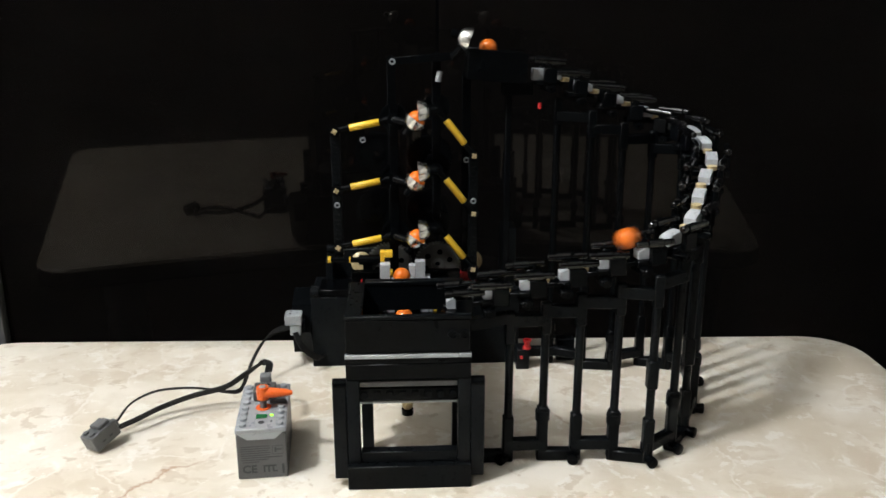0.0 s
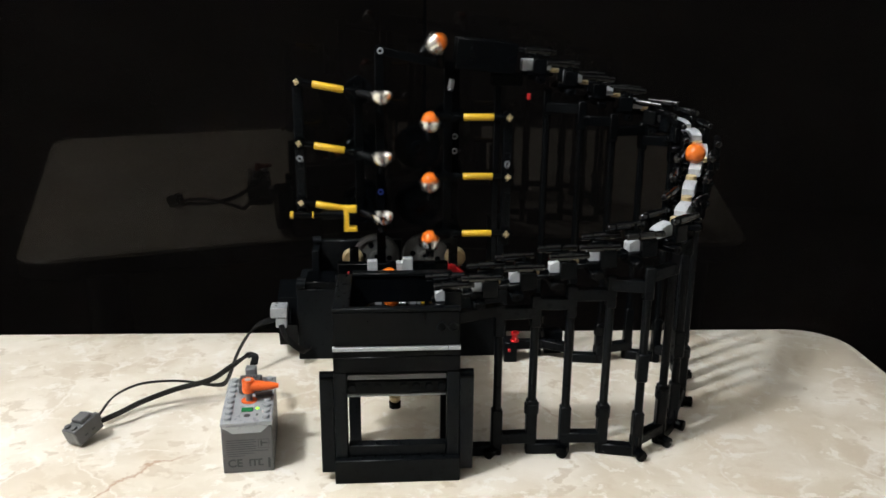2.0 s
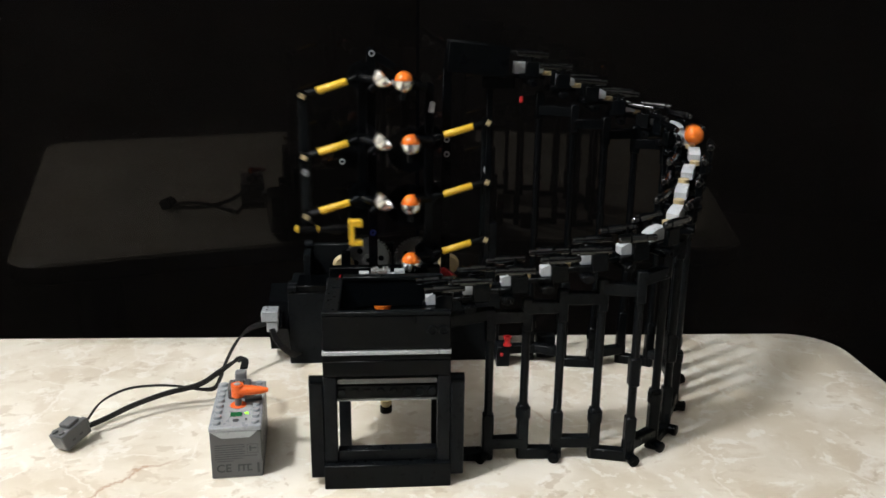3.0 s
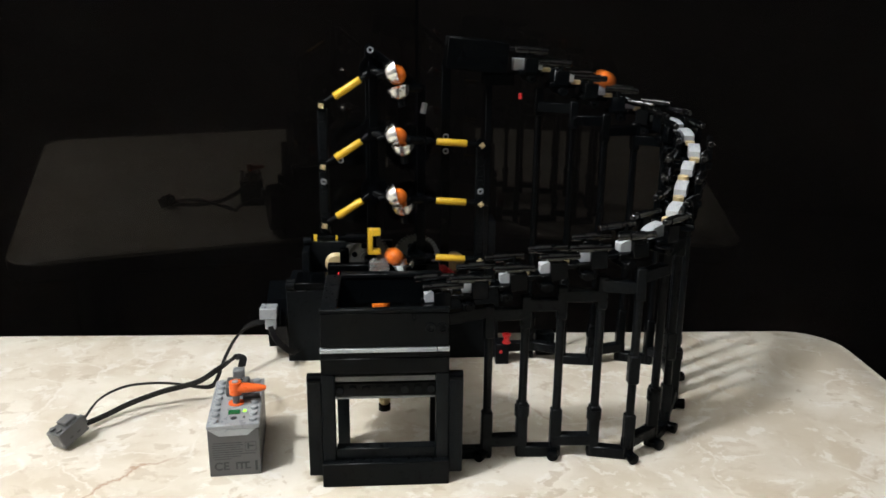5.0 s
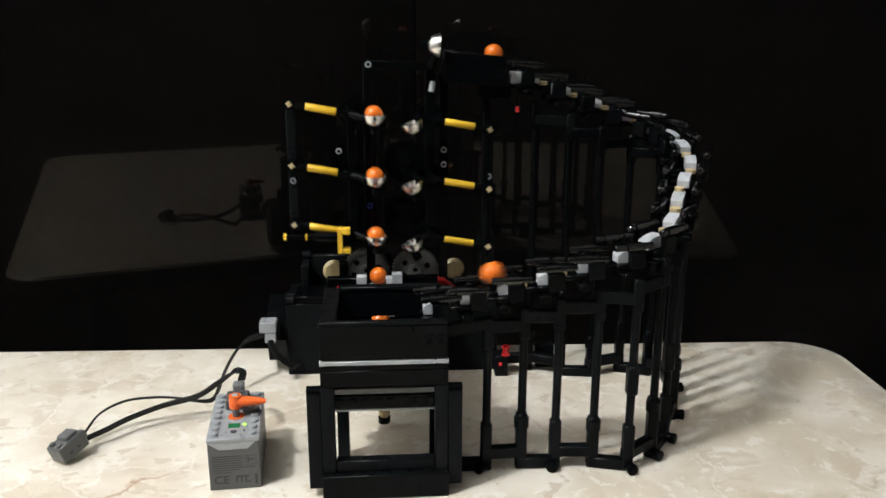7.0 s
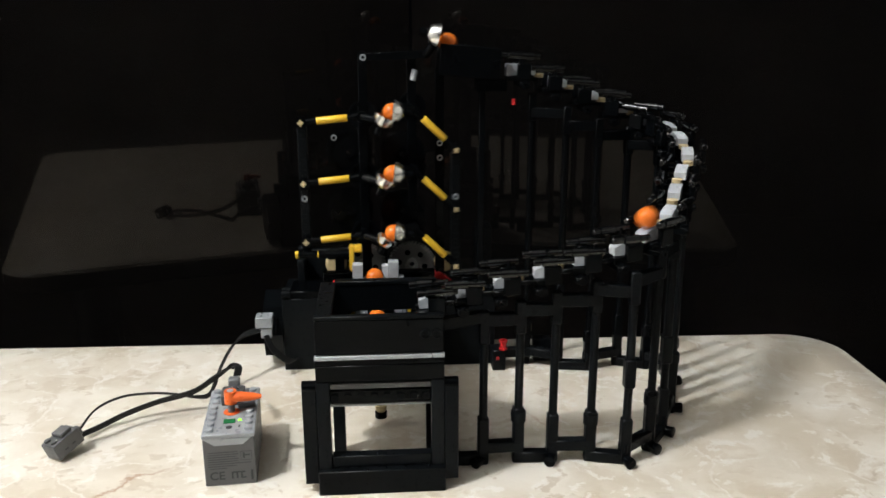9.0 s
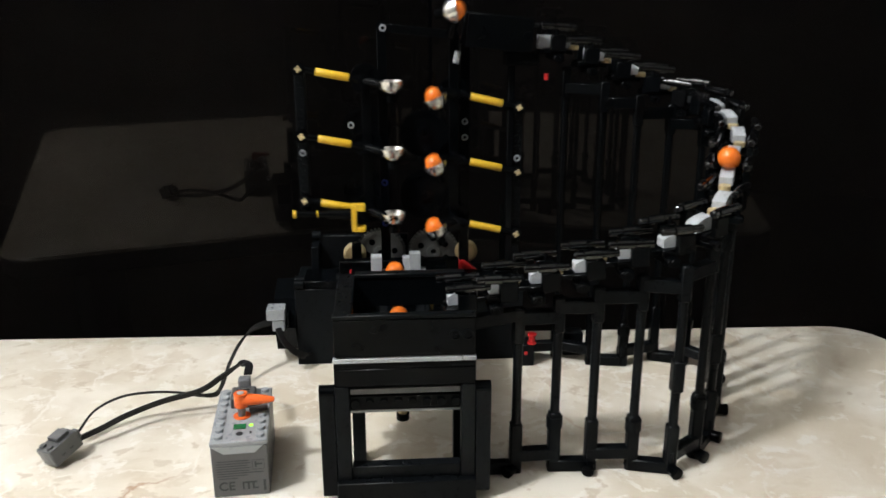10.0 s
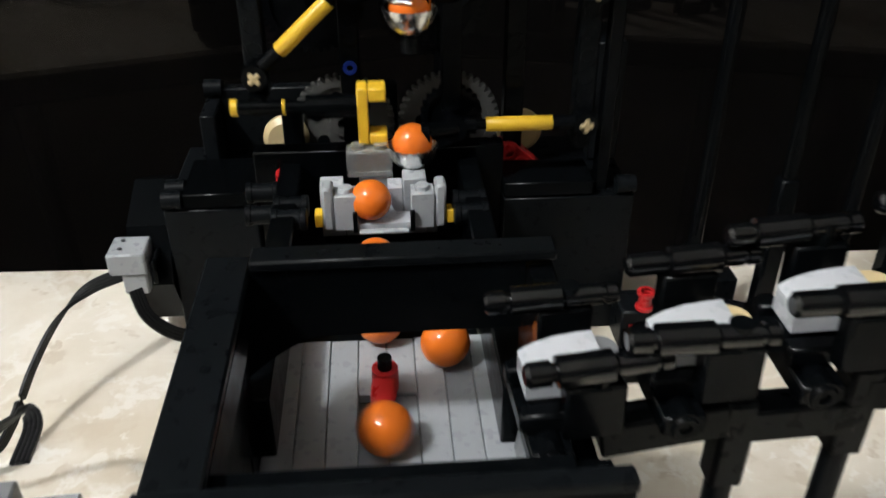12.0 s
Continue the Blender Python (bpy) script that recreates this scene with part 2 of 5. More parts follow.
def build_room():
    fz, cz = -0.75, 1.98
    x0, x1, y0, y1 = -1.7, 1.9, -2.3, 1.5
    # shell added out of view; pale walls and ceiling bounce the lamp's light
    structure("floor", box(bmesh.new(), x0, x1, y0, y1, fz - 0.1, fz, 0), FLOOR, "dark brown floor of the room", category="floor")
    structure("ceiling", box(bmesh.new(), x0, x1, y0, y1, cz, cz + 0.1, 0), CEIL, "plain pale ceiling of the room", category="ceiling")
    # added dark wall, so that the panes mirror only darkness behind the table
    structure("wall_south", box(bmesh.new(), x0, x1, y0 - 0.1, y0, fz, cz, 0), DARK_BROWN, "unseen dark wall that keeps the glass reflections dark", category="wall")
    structure("wall_west", box(bmesh.new(), x0 - 0.1, x0, y0, y1, fz, cz, 0), WALL, "plain painted wall", category="wall")
    structure("wall_east", box(bmesh.new(), x1, x1 + 0.1, y0, y1, fz, cz, 0), WALL, "plain painted wall", category="wall")
    # two tall dark panes, standing ajar so that they meet in a shallow angle behind the table
    left, right = pose(-0.345, 0.846, 0, 0.8, 0, GLASS_YAW), pose(0.0860, 0.9015, 0, 0.8, 0, -GLASS_YAW)
    structure("wall_north", box(bmesh.new(), -1.6, -0.0280, 0.0, 0.12, fz, cz, 0), WALL, "painted wall beside the dark glass doors", left, "wall")
    for name, at, a, b in (("window_1", left, -0.0155, 0.4325), ("window_2", right, 0.002, 2.0)):
        win = structure(name, box(bmesh.new(), a, b, 0.0, 0.008, fz + 0.02, cz - 0.01, 0), GLASS, "tall dark glass pane mirroring the table at night", at, "window")
        bm = bmesh.new()
        box(bm, a - 0.001, b, -0.006, 0.014, fz, fz + 0.019, 0.001)
        if name == "window_1":
            box(bm, -0.0270, -0.0170, -0.008, 0.03, fz, cz, 0.002)
        part("window_frame", bm, FRAME, win, "grey painted window frame")


def build_lamp():
    """The flush ceiling lamp that lights the room."""
    lamp = thing("ceiling_lamp", Matrix.Translation(LAMP), "round white bulb on a grey ceiling canopy, switched on", "lamp")
    part("canopy", turned(bmesh.new(), [(0, 0.112), (0.05, 0.112), (0.06, 0.122), (0.06, 0.128), (0, 0.128)], None, 40), METAL, lamp, "grey metal canopy")
    part("socket", rod(bmesh.new(), (0, 0, 0.030), (0, 0, 0.111), 0.014), METAL, lamp)
    part("bulb", turned(bmesh.new(), [(0, -0.034), (0.018, -0.029), (0.030, -0.014), (0.034, 0.0), (0.028, 0.016), (0.014, 0.029), (0, 0.029)], None, 30), BULB, lamp, "glowing round bulb")


def build_table():
    at = pose(0.060, 0.355, 0, 0, 0, TABLE_YAW)
    table = thing("table", at, "square table with a cream marbled laminate top and rounded corners", "table")
    hx, hy, r = 0.390, 0.379, 0.045
    outline = []
    for cx, cy, a0 in ((hx - r, hy - r, 0), (-hx - 0.03 + r, hy - r, 90), (-hx - 0.03 + r, -hy + r, 180), (hx - r, -hy + r, 270)):
        for k in range(9):
            a = radians(a0 + 90 * k / 8)
            outline.append((cx + r * math.cos(a), cy + r * math.sin(a)))

    def slab(levels):
        bm = bmesh.new()
        rings = []
        for inset, z in levels:
            k = 1 - inset / hx
            rings.append([bm.verts.new((x * k, y * k, z)) for x, y in outline])
        n = len(outline)
        for a, b in zip(rings, rings[1:]):
            for i in range(n):
                bm.faces.new((a[i], a[(i + 1) % n], b[(i + 1) % n], b[i]))
        bm.faces.new(rings[-1])
        bm.faces.new(rings[0][::-1])
        return bm

    bm = slab(((0, -0.0045), (0, -0.003), (0.003, 0.0)))
    part("edge_band", slab(((0.004, -0.026), (0.0005, -0.022), (0.0005, -0.0048))), DARK_BROWN, table, "dark brown edge under the laminate")
    part("tabletop", bm, MARBLE, table, "cream and beige marbled laminate tabletop")
    leg = part("leg", rod(bmesh.new(), (0, 0, -0.75), (0, 0, -0.026), 0.018, 0.022), METAL, table, at=pose(0.33, 0.31, 0))
    for x, y in ((-0.33, 0.31), (-0.33, -0.31), (0.33, -0.31)):
        share(leg, "leg", table, pose(x, y, 0))


build_room()
build_lamp()
build_table()

# ---- the machine ----
R_BALL = 0.007
PERIOD = 1.1365
HX = 0.0495  # middle line of hopper, feeder and lift
YL = 0.68  # plane of the lift's arms
CUP_Y = -0.012  # cups stand a little in front of it


def build_hopper():
    """The ball bin on its open stand, front at y = 0.485."""
    ox, oy = HX, 0.485
    hop = thing("ball_hopper", pose(ox, oy, 0), "black toy-brick ball hopper on an open stand, standing on the table", "toy machine")
    # bin walls
    part("front_wall", box(bmesh.new(), -0.0386, 0.0386, 0.0, 0.0038, 0.0925, 0.1142, 0.0005), BLACK, hop, "glossy black brick wall")
    part("front_lining", box(bmesh.new(), -0.0320, 0.0320, 0.0092, 0.0136, 0.0700, 0.1100, 0.0005), BLACK, hop)
    bm = bmesh.new()
    box(bm, -0.0386, -0.0290, 0.0048, 0.0735, 0.1010, 0.1118, 0.0005)
    box(bm, -0.0386, -0.0322, 0.0120, 0.0695, 0.0748, 0.1008, 0.0005)
    box(bm, -0.0386, -0.0322, 0.0575, 0.0695, 0.0560, 0.0746, 0.0005)
    part("left_wall", bm, BLACK, hop)
    bm = bmesh.new()
    box(bm, 0.0290, 0.0386, 0.0048, 0.0140, 0.0748, 0.1080, 0.0005)
    box(bm, 0.0345, 0.0386, 0.0142, 0.0420, 0.0748, 0.1010, 0.0005)
    box(bm, 0.0322, 0.0386, 0.0422, 0.0735, 0.0748, 0.1118, 0.0005)
    part("right_wall", bm, BLACK, hop)
    # unseen skirts, added so the bin casts a wider shadow through the stand
    skirt = part("side_skirt", box(bmesh.new(), -0.0031, 0.0031, 0.0095, 0.0570, 0.0500, 0.0746, 0.0005), BLACK, hop, at=pose(-0.0355, 0, 0))
    share(skirt, "side_skirt", hop, pose(0.0355, 0, 0))
    # panel added to block bounced light from the right
    part("side_panel", box(bmesh.new(), 0.0342, 0.0376, 0.0095, 0.0440, 0.0, 0.0496, 0.0004), BLACK, hop)
    # back wall with a wide arch for the balls
    bm = bmesh.new()
    n = 14
    x0, x1, zt = -0.0320, 0.0320, 0.1140
    low = []
    for i in range(n + 1):
        x = x0 + (x1 - x0) * i / n
        u = (x - x0) / (x1 - x0)
        z = 0.0845 + 0.0112 * min(1.0, max(0.0, (u - 0.03) / 0.22)) ** 0.6
        low.append((x, z))
    front = [bm.verts.new((x, 0.0680, z)) for x, z in low] + [bm.verts.new((x, 0.0680, zt)) for x, z in reversed(low)]
    back = [bm.verts.new((v.co.x, 0.0735, v.co.z)) for v in front]
    m = len(front)
    for i in range(n):
        for side in (front, back):
            bm.faces.new((side[i], side[i + 1], side[m - 2 - i], side[m - 1 - i]))
    for i in range(m):
        bm.faces.new((front[i], front[(i + 1) % m], back[(i + 1) % m], back[i]))
    part("back_wall", bm, BLACK, hop, "black back wall with an arched gap for the balls")
    # smooth tiles on the rims
    part("rim_tile", box(bmesh.new(), -0.0388, 0.0388, -0.0003, 0.0040, 0.1144, 0.1170, 0.0005), SATIN, hop)
    part("rim_tile", box(bmesh.new(), -0.0388, -0.0288, 0.0050, 0.0738, 0.1120, 0.1146, 0.0005), SATIN, hop)
    part("rim_tile", box(bmesh.new(), -0.0286, 0.0388, 0.0670, 0.0738, 0.1142, 0.1168, 0.0005), SATIN, hop)
    # grey floor tiles, each one stud wide, deep down in the bin and running back under the arch
    plank = part("floor_tile", box(bmesh.new(), -0.00395, 0.00395, 0.0, 0.0970, 0.0, 0.0032, 0.0003), GREY, hop, at=pose(-0.0280, 0.0142, 0.0572))
    for i in range(1, 8):
        if i in (3, 4):
            continue
        share(plank, "floor_tile", hop, pose(-0.0280 + 0.0080 * i, 0.0142, 0.0572 + (i % 2) * 0.0002))
    short = part("floor_tile", box(bmesh.new(), -0.00395, 0.00395, 0.0, 0.0560, 0.0, 0.0032, 0.0003), GREY, hop, at=pose(-0.0040, 0.0142, 0.0572))
    share(short, "floor_tile", hop, pose(0.0040, 0.0142, 0.0573))
    short = part("floor_tile", box(bmesh.new(), -0.00395, 0.00395, 0.0, 0.0240, 0.0, 0.0032, 0.0003), GREY, hop, at=pose(-0.0040, 0.0870, 0.0572))
    share(short, "floor_tile", hop, pose(0.0040, 0.0870, 0.0572))
    share(short, "floor_tile", hop, pose(0.0040, 0.0706, 0.0560))
    # runs forward past the tiles to close a slot that let light through
    part("floor_plate", box(bmesh.new(), -0.0320, 0.0320, 0.0084, 0.1110, 0.0545, 0.0560, 0.0002), GREY, hop)
    tiny = part("ramp_tile", box(bmesh.new(), -0.0012, 0.0012, 0.0, 0.0240, 0.0, 0.0220, 0.0003), MIDGREY, hop, "grey tile sloping under the track end", at=pose(0.0322, 0.0150, 0.0610, 0, 9, 0))
    share(tiny, "ramp_tile", hop, pose(0.0322, 0.0400, 0.0610, 0, 9, 0))
    # the pale strip of plates along the front, in two lengths
    part("front_strip", box(bmesh.new(), -0.0392, 0.0315, -0.0006, 0.0036, 0.0892, 0.0918, 0.0003), GREY, hop, "pale grey strip along the front")
    part("front_strip", box(bmesh.new(), 0.0318, 0.0392, -0.0006, 0.0036, 0.0892, 0.0918, 0.0003), GREY, hop, "pale grey strip along the front")
    # stand
    part("apron", box(bmesh.new(), -0.0390, 0.0390, 0.0002, 0.0040, 0.0855, 0.0885, 0.0002), BLACK, hop)
    part("apron", box(bmesh.new(), -0.0390, 0.0390, 0.0, 0.0080, 0.0748, 0.0853, 0.0005), BLACK, hop)
    part("apron", box(bmesh.new(), -0.0390, 0.0390, 0.0560, 0.0640, 0.0440, 0.0540, 0.0005), BLACK, hop)
    stile = part("stile", box(bmesh.new(), -0.0040, 0.0040, 0.0, 0.0080, 0.0, 0.0746, 0.0005), SATIN, hop, at=pose(-0.0350, 0.0002, 0))
    share(stile, "stile", hop, pose(0.0350, 0.0002, 0))
    rear = part("stile", box(bmesh.new(), -0.0039, 0.0039, 0.0, 0.0078, 0.0, 0.0542, 0.0005), SATIN, hop, at=pose(-0.0282, 0.0450, 0))
    share(rear, "stile", hop, pose(0.0340, 0.0450, 0))
    side = part("side_column", box(bmesh.new(), -0.0043, 0.0043, 0.0, 0.0078, 0.0060, 0.0700, 0.0005), SATIN, hop, at=pose(-0.0435, 0.0003, 0))
    share(side, "side_column", hop, pose(0.0435, 0.0003, 0))
    cap = part("column_cap", rod(bmesh.new(), (-0.0043, 0, 0), (0.0043, 0, 0), 0.0039, seg=16), BLACK, hop, at=pose(-0.0435, 0.0042, 0.0705))
    share(cap, "column_cap", hop, pose(0.0435, 0.0042, 0.0705))
    part("lintel", box(bmesh.new(), -0.0308, 0.0308, 0.0030, 0.0110, 0.0590, 0.0676, 0.0004), BLACK, hop)
    part("lintel_tile", box(bmesh.new(), -0.0308, 0.0308, 0.0018, 0.0105, 0.0692, 0.0728, 0.0004), DARKGREY, hop, "worn grey tile under the apron")
    stud = part("stud", rod(bmesh.new(), (0, 0.0030, 0), (0, 0.0014, 0), 0.0024, seg=12), BLACK, hop, at=pose(-0.0280, 0, 0.0634))
    for i in range(1, 8):
        share(stud, "stud", hop, pose(-0.0280 + 0.008 * i, 0, 0.0634))
    part("sill", box(bmesh.new(), -0.0308, 0.0308, 0.0012, 0.0085, 0.0165, 0.0240, 0.0005), SATIN, hop)
    part("base_slab", box(bmesh.new(), -0.0395, 0.0395, -0.0040, 0.0090, 0.0, 0.0163, 0.0006), SATIN, hop)
    hole = part("pin_hole", turned(bmesh.new(), [(0.0, 0.0003), (0.0022, 0.0003), (0.0024, 0.0009), (0.0032, 0.0009), (0.0034, 0.0)], FACING, 16), SATIN, hop, at=pose(0.0275, 0.0, 0.1046))
    share(hole, "pin_hole", hop, pose(0.0345, 0.0, 0.1046))
    bm = bmesh.new()
    box(bm, -0.0017, 0.0017, -0.0016, 0, -0.0005, 0.0005, 0.0002)
    box(bm, -0.0005, 0.0005, -0.0016, 0, -0.0017, 0.0017, 0.0002)
    share(part("axle_end", bm, BLACK, hop, at=pose(0.0345, 0, 0.1046)), "axle_end", hop, pose(0.0275, 0, 0.1046, 0, 45, 0))
    part("stirrer_bush", turned(bmesh.new(), [(0, 0), (0.003, 0), (0.0042, 0.002), (0.0042, 0.005), (0.0028, 0.0055), (0.0028, 0.010), (0, 0.010)], None, 16), TAN, hop, "tan bush under the stirrer", at=pose(-0.0005, 0.0882, 0.0105))
    part("bush_tip", rod(bmesh.new(), (0, 0, 0.0060), (0, 0, 0.0103), 0.0044, seg=16), BLACK, hop, at=pose(-0.0005, 0.0882, 0))
    part("stirrer_axle", rod(bmesh.new(), (0, 0, 0.0206), (0, 0, 0.0540), 0.0022, seg=12), BLACK, hop, at=pose(-0.0005, 0.0882, 0))
    # red stirrer turning on a black axle
    stir = part("stirrer", bmesh_pointer(), RED, hop, "red pointed stirrer arm", at=pose(-0.0005, 0.0882, 0.0655))
    part("axle_tip", rod(bmesh.new(), (0, 0, 0.0030), (0, 0, 0.0066), 0.0020, seg=10), BLACK, stir)
    return hop, stir


def bmesh_pointer():
    """A tapering pointed arm along -y with a round boss at the origin."""
    bm = bmesh.new()
    rod(bm, (0, 0, -0.004), (0, 0, 0.003), 0.0036, seg=16)
    prof = [(-0.001, 0.0036, 0.0030), (-0.008, 0.0034, 0.0026), (-0.014, 0.0024, 0.0020), (-0.019, 0.0008, 0.0010)]
    rings = []
    for y, w, h in prof:
        rings.append([bm.verts.new((w * math.cos(a), y, h * math.sin(a) - 0.0005)) for a in [2 * math.pi * k / 10 for k in range(10)]])
    for a, b in zip(rings, rings[1:]):
        for i in range(10):
            bm.faces.new((a[i], a[(i + 1) % 10], b[(i + 1) % 10], b[i]))
    bm.faces.new(rings[-1])
    bm.faces.new(rings[0][::-1])
    return bm


hopper, stirrer = build_hopper()


def build_base():
    """The low gearbox base behind the hopper, with the motor at one side."""
    base = thing("lift_base", pose(HX, 0.675, 0), "black toy-brick gearbox base behind the hopper, on the table", "toy machine")
    bm = bmesh.new()
    box(bm, -0.0800, -0.046, 0.0, 0.056, 0.0, 0.0625, 0.0006)
    part("left_block", bm, SATIN, base)
    bm = bmesh.new()
    box(bm, 0.046, 0.096, 0.0, 0.056, 0.0, 0.0625, 0.0006)
    part("right_block", bm, SATIN, base)
    part("front_plate", box(bmesh.new(), -0.0458, 0.0458, 0.004, 0.012, 0.0, 0.0830, 0.0006), BLACK, base)
    part("back_plate", box(bmesh.new(), -0.0458, 0.0458, 0.046, 0.054, 0.0, 0.066, 0.0006), BLACK, base)
    pin = part("round_edge", rod(bmesh.new(), (-0.0800, 0.0, 0.0), (-0.0730, 0.0, 0.0), 0.0036, seg=16), SATIN, base, at=pose(0, 0.002, 0.0662))
    share(pin, "round_edge", base, pose(0, 0.010, 0.0665))
    share(pin, "round_edge", base, pose(0.1690, 0.002, 0.0662))
    part("top_tile", box(bmesh.new(), -0.0728, -0.046, 0.0, 0.030, 0.0630, 0.0690, 0.0006), BLACK, base)
    part("top_tile", box(bmesh.new(), 0.046, 0.0800, 0.0, 0.020, 0.0630, 0.0690, 0.0006), BLACK, base)
    bm = bmesh.new()
    box(bm, -0.0690, -0.0630, 0.032, 0.056, 0.0630, 0.0860, 0.0006)
    box(bm, -0.0628, 0.0080, 0.050, 0.056, 0.0630, 0.0900, 0.0006)
    part("rear_wall", bm, SATIN, base)
    share(pin, "round_edge", base, pose(0.0108, 0.052, 0.0898))
    bm = bmesh.new()
    box(bm, 0.0840, 0.0960, 0.030, 0.056, 0.0630, 0.1120, 0.0006)
    part("rear_wall", bm, SATIN, base)
    # red liftarms beside the gears
    bm = bmesh.new()
    liftarm(bm, (0.0500, 0.024, 0.0725), (0.0610, 0.024, 0.0620), thick=0.0078, wide=0.0086)
    liftarm(bm, (0.0620, 0.024, 0.0615), (0.0700, 0.024, 0.0612), wide=0.0070)
    part("red_connector", bm, RED, base, "red connector beside the gears")
    bm = bmesh.new()
    rod(bm, (-0.0355, 0.003, 0.0600), (-0.0340, -0.001, 0.0770), 0.0036)
    part("red_liftarm", bm, RED, base, "red beam beside the gears")
    # eight-sided motor on the left
    bm = bmesh.new()
    rod(bm, (-0.0960, 0.026, 0.033), (-0.0802, 0.026, 0.033), 0.030, seg=8)
    part("motor", bm, BLACK, base, "black eight-sided motor end")
    # channel between base and hopper that carries the feeder
    wall = part("channel_wall", box(bmesh.new(), -0.004, 0.004, -0.1105, 0.0165, 0.0560, 0.0790, 0.0006), BLACK, base, at=pose(-0.032, -0.0135, 0))
    share(wall, "channel_wall", base, pose(0.032, -0.0135, 0))
    peg = part("peg", turned(bmesh.new(), [(0.0, 0.0), (0.0034, 0.0), (0.0038, 0.0004), (0.0038, 0.0020), (0.0034, 0.0023), (0.0034, 0.0092), (0.0038, 0.0095), (0.0038, 0.0112), (0.0034, 0.0116), (0.0, 0.0116)], Matrix.Rotation(radians(90), 4, "Y"), 18), SATIN, base, at=pose(-0.0470, -0.0105, 0.0745))
    for x, y, z in ((-0.0470, -0.0185, 0.0700), (-0.0360, -0.0250, 0.0765), (-0.0360, -0.0340, 0.0765), (0.0240, -0.0250, 0.0765), (0.0240, -0.0340, 0.0765)):
        share(peg, "peg", base, pose(x, y, z))
    part("channel_floor", box(bmesh.new(), -0.0275, 0.0275, -0.0785, 0.0035, 0.0560, 0.0596, 0.0004), BLACK, base)
    # gears
    gears = []
    for x, z, r, t, mat, y, lab in ((-0.0140, 0.0775, 0.0205, 40, GEAR_SHADED, 0.042, "grey toothed gear with black discs standing for holes"), (0.0285, 0.0775, 0.0205, 40, GEAR_SHADED, 0.042, "grey toothed gear with black discs standing for holes")):
        g = part("gear", gear(bmesh.new(), r, t, 0.0038, FACING), mat, base, lab, at=pose(x, y, z))
        # six black discs on the web stand in for the dark of round holes
        for q in range(6):
            hole = rod(bmesh.new(), (0, -0.0010, 0), (0, -0.0004, 0), 0.0025, seg=14)
            a = radians(60 * q + 20)
            part("gear_hole", hole, BLACK, g, at=pose(0.0112 * math.cos(a), 0, 0.0112 * math.sin(a)))
        gears.append((g, Vector((x, y, z)), 1 if x > 0 else -1))
    part("gear_post", box(bmesh.new(), -0.0365, -0.0290, 0.024, 0.031, 0.0560, 0.0900, 0.0006), BLACK, base)
    cams = []
    for x in (-0.0385, 0.0585):
        bm = bmesh.new()
        turned(bm, [(0.0, -0.002), (0.0092, -0.002), (0.0092, 0.0), (0.0070, 0.002), (0.003, 0.002), (0, 0.002)], FACING @ Matrix.Translation((0, 0.004, 0)), 24)
        c = part("tan_wheel", bm, TAN, base, "tan wheel turning off centre", at=pose(x, 0.038, 0.0770))
        cams.append((c, Vector((x, 0.038, 0.0770)), 1 if x > 0 else -1))
    return base, gears, cams


base, base_gears, base_cams = build_base()


def build_connector():
    """Grey plug on the motor."""
    plug = thing("motor_plug", pose(-0.0445, 0.672, 0.0325), "light grey power plug pushed onto the motor", "plug")
    bm = bmesh.new()
    box(bm, -0.0070, 0.0068, -0.0070, 0.0070, 0.0090, 0.0180, 0.0007)
    part("housing", bm, GREY, plug)
    part("foot", box(bmesh.new(), -0.0030, 0.0060, -0.0060, 0.0060, 0.0, 0.0088, 0.0006), GREY, plug)
    # flat dark dots in place of shaded holes
    dot = part("socket_hole", rod(bmesh.new(), (0, 0, 0), (0, 0, 0.0003), 0.0009, seg=10), INK, plug, at=pose(-0.0025, -0.003, 0.0184))
    share(dot, "socket_hole", plug, pose(-0.0025, 0.003, 0.0184))
    part("contact", box(bmesh.new(), 0.0079, 0.0100, -0.0060, 0.0060, 0.004, 0.014, 0.0006), BLACK, plug)


build_connector()


# ---- cycle of the lift ----
Arm = namedtuple("Arm", "t lx lz la rx rz ra")
CYCLE = [
    Arm(1.0, -0.0110, 0.2120, -2, 0.1220, 0.1870, 35),
    Arm(1.1, -0.0060, 0.2010, 12, 0.1050, 0.1800, 52),
    Arm(1.2, -0.0080, 0.2060, 5, 0.1140, 0.1860, 43),
    Arm(1.3, -0.0190, 0.2230, -9, 0.1340, 0.2030, 14),
    Arm(1.4, -0.0240, 0.2330, -7, 0.1420, 0.2080, -5),
    Arm(1.5, -0.0160, 0.2250, 14, 0.1360, 0.1960, -5),
    Arm(1.6, 0.0040, 0.2120, 35, 0.1280, 0.1810, 5),
    Arm(1.7, 0.0090, 0.2050, 50, 0.1240, 0.1790, 12),
    Arm(1.8, 0.0050, 0.2110, 37, 0.1260, 0.1910, -5),
    Arm(1.9, -0.0220, 0.2290, 7, 0.1360, 0.2070, -19),
    Arm(2.0, -0.0240, 0.2320, -10, 0.1430, 0.2040, 0),
    Arm(2.1, -0.0120, 0.2190, -7, 0.1300, 0.1910, 29),
]
LEVER = 0.048
PIVOT = Vector((0.0410, 0.2555))


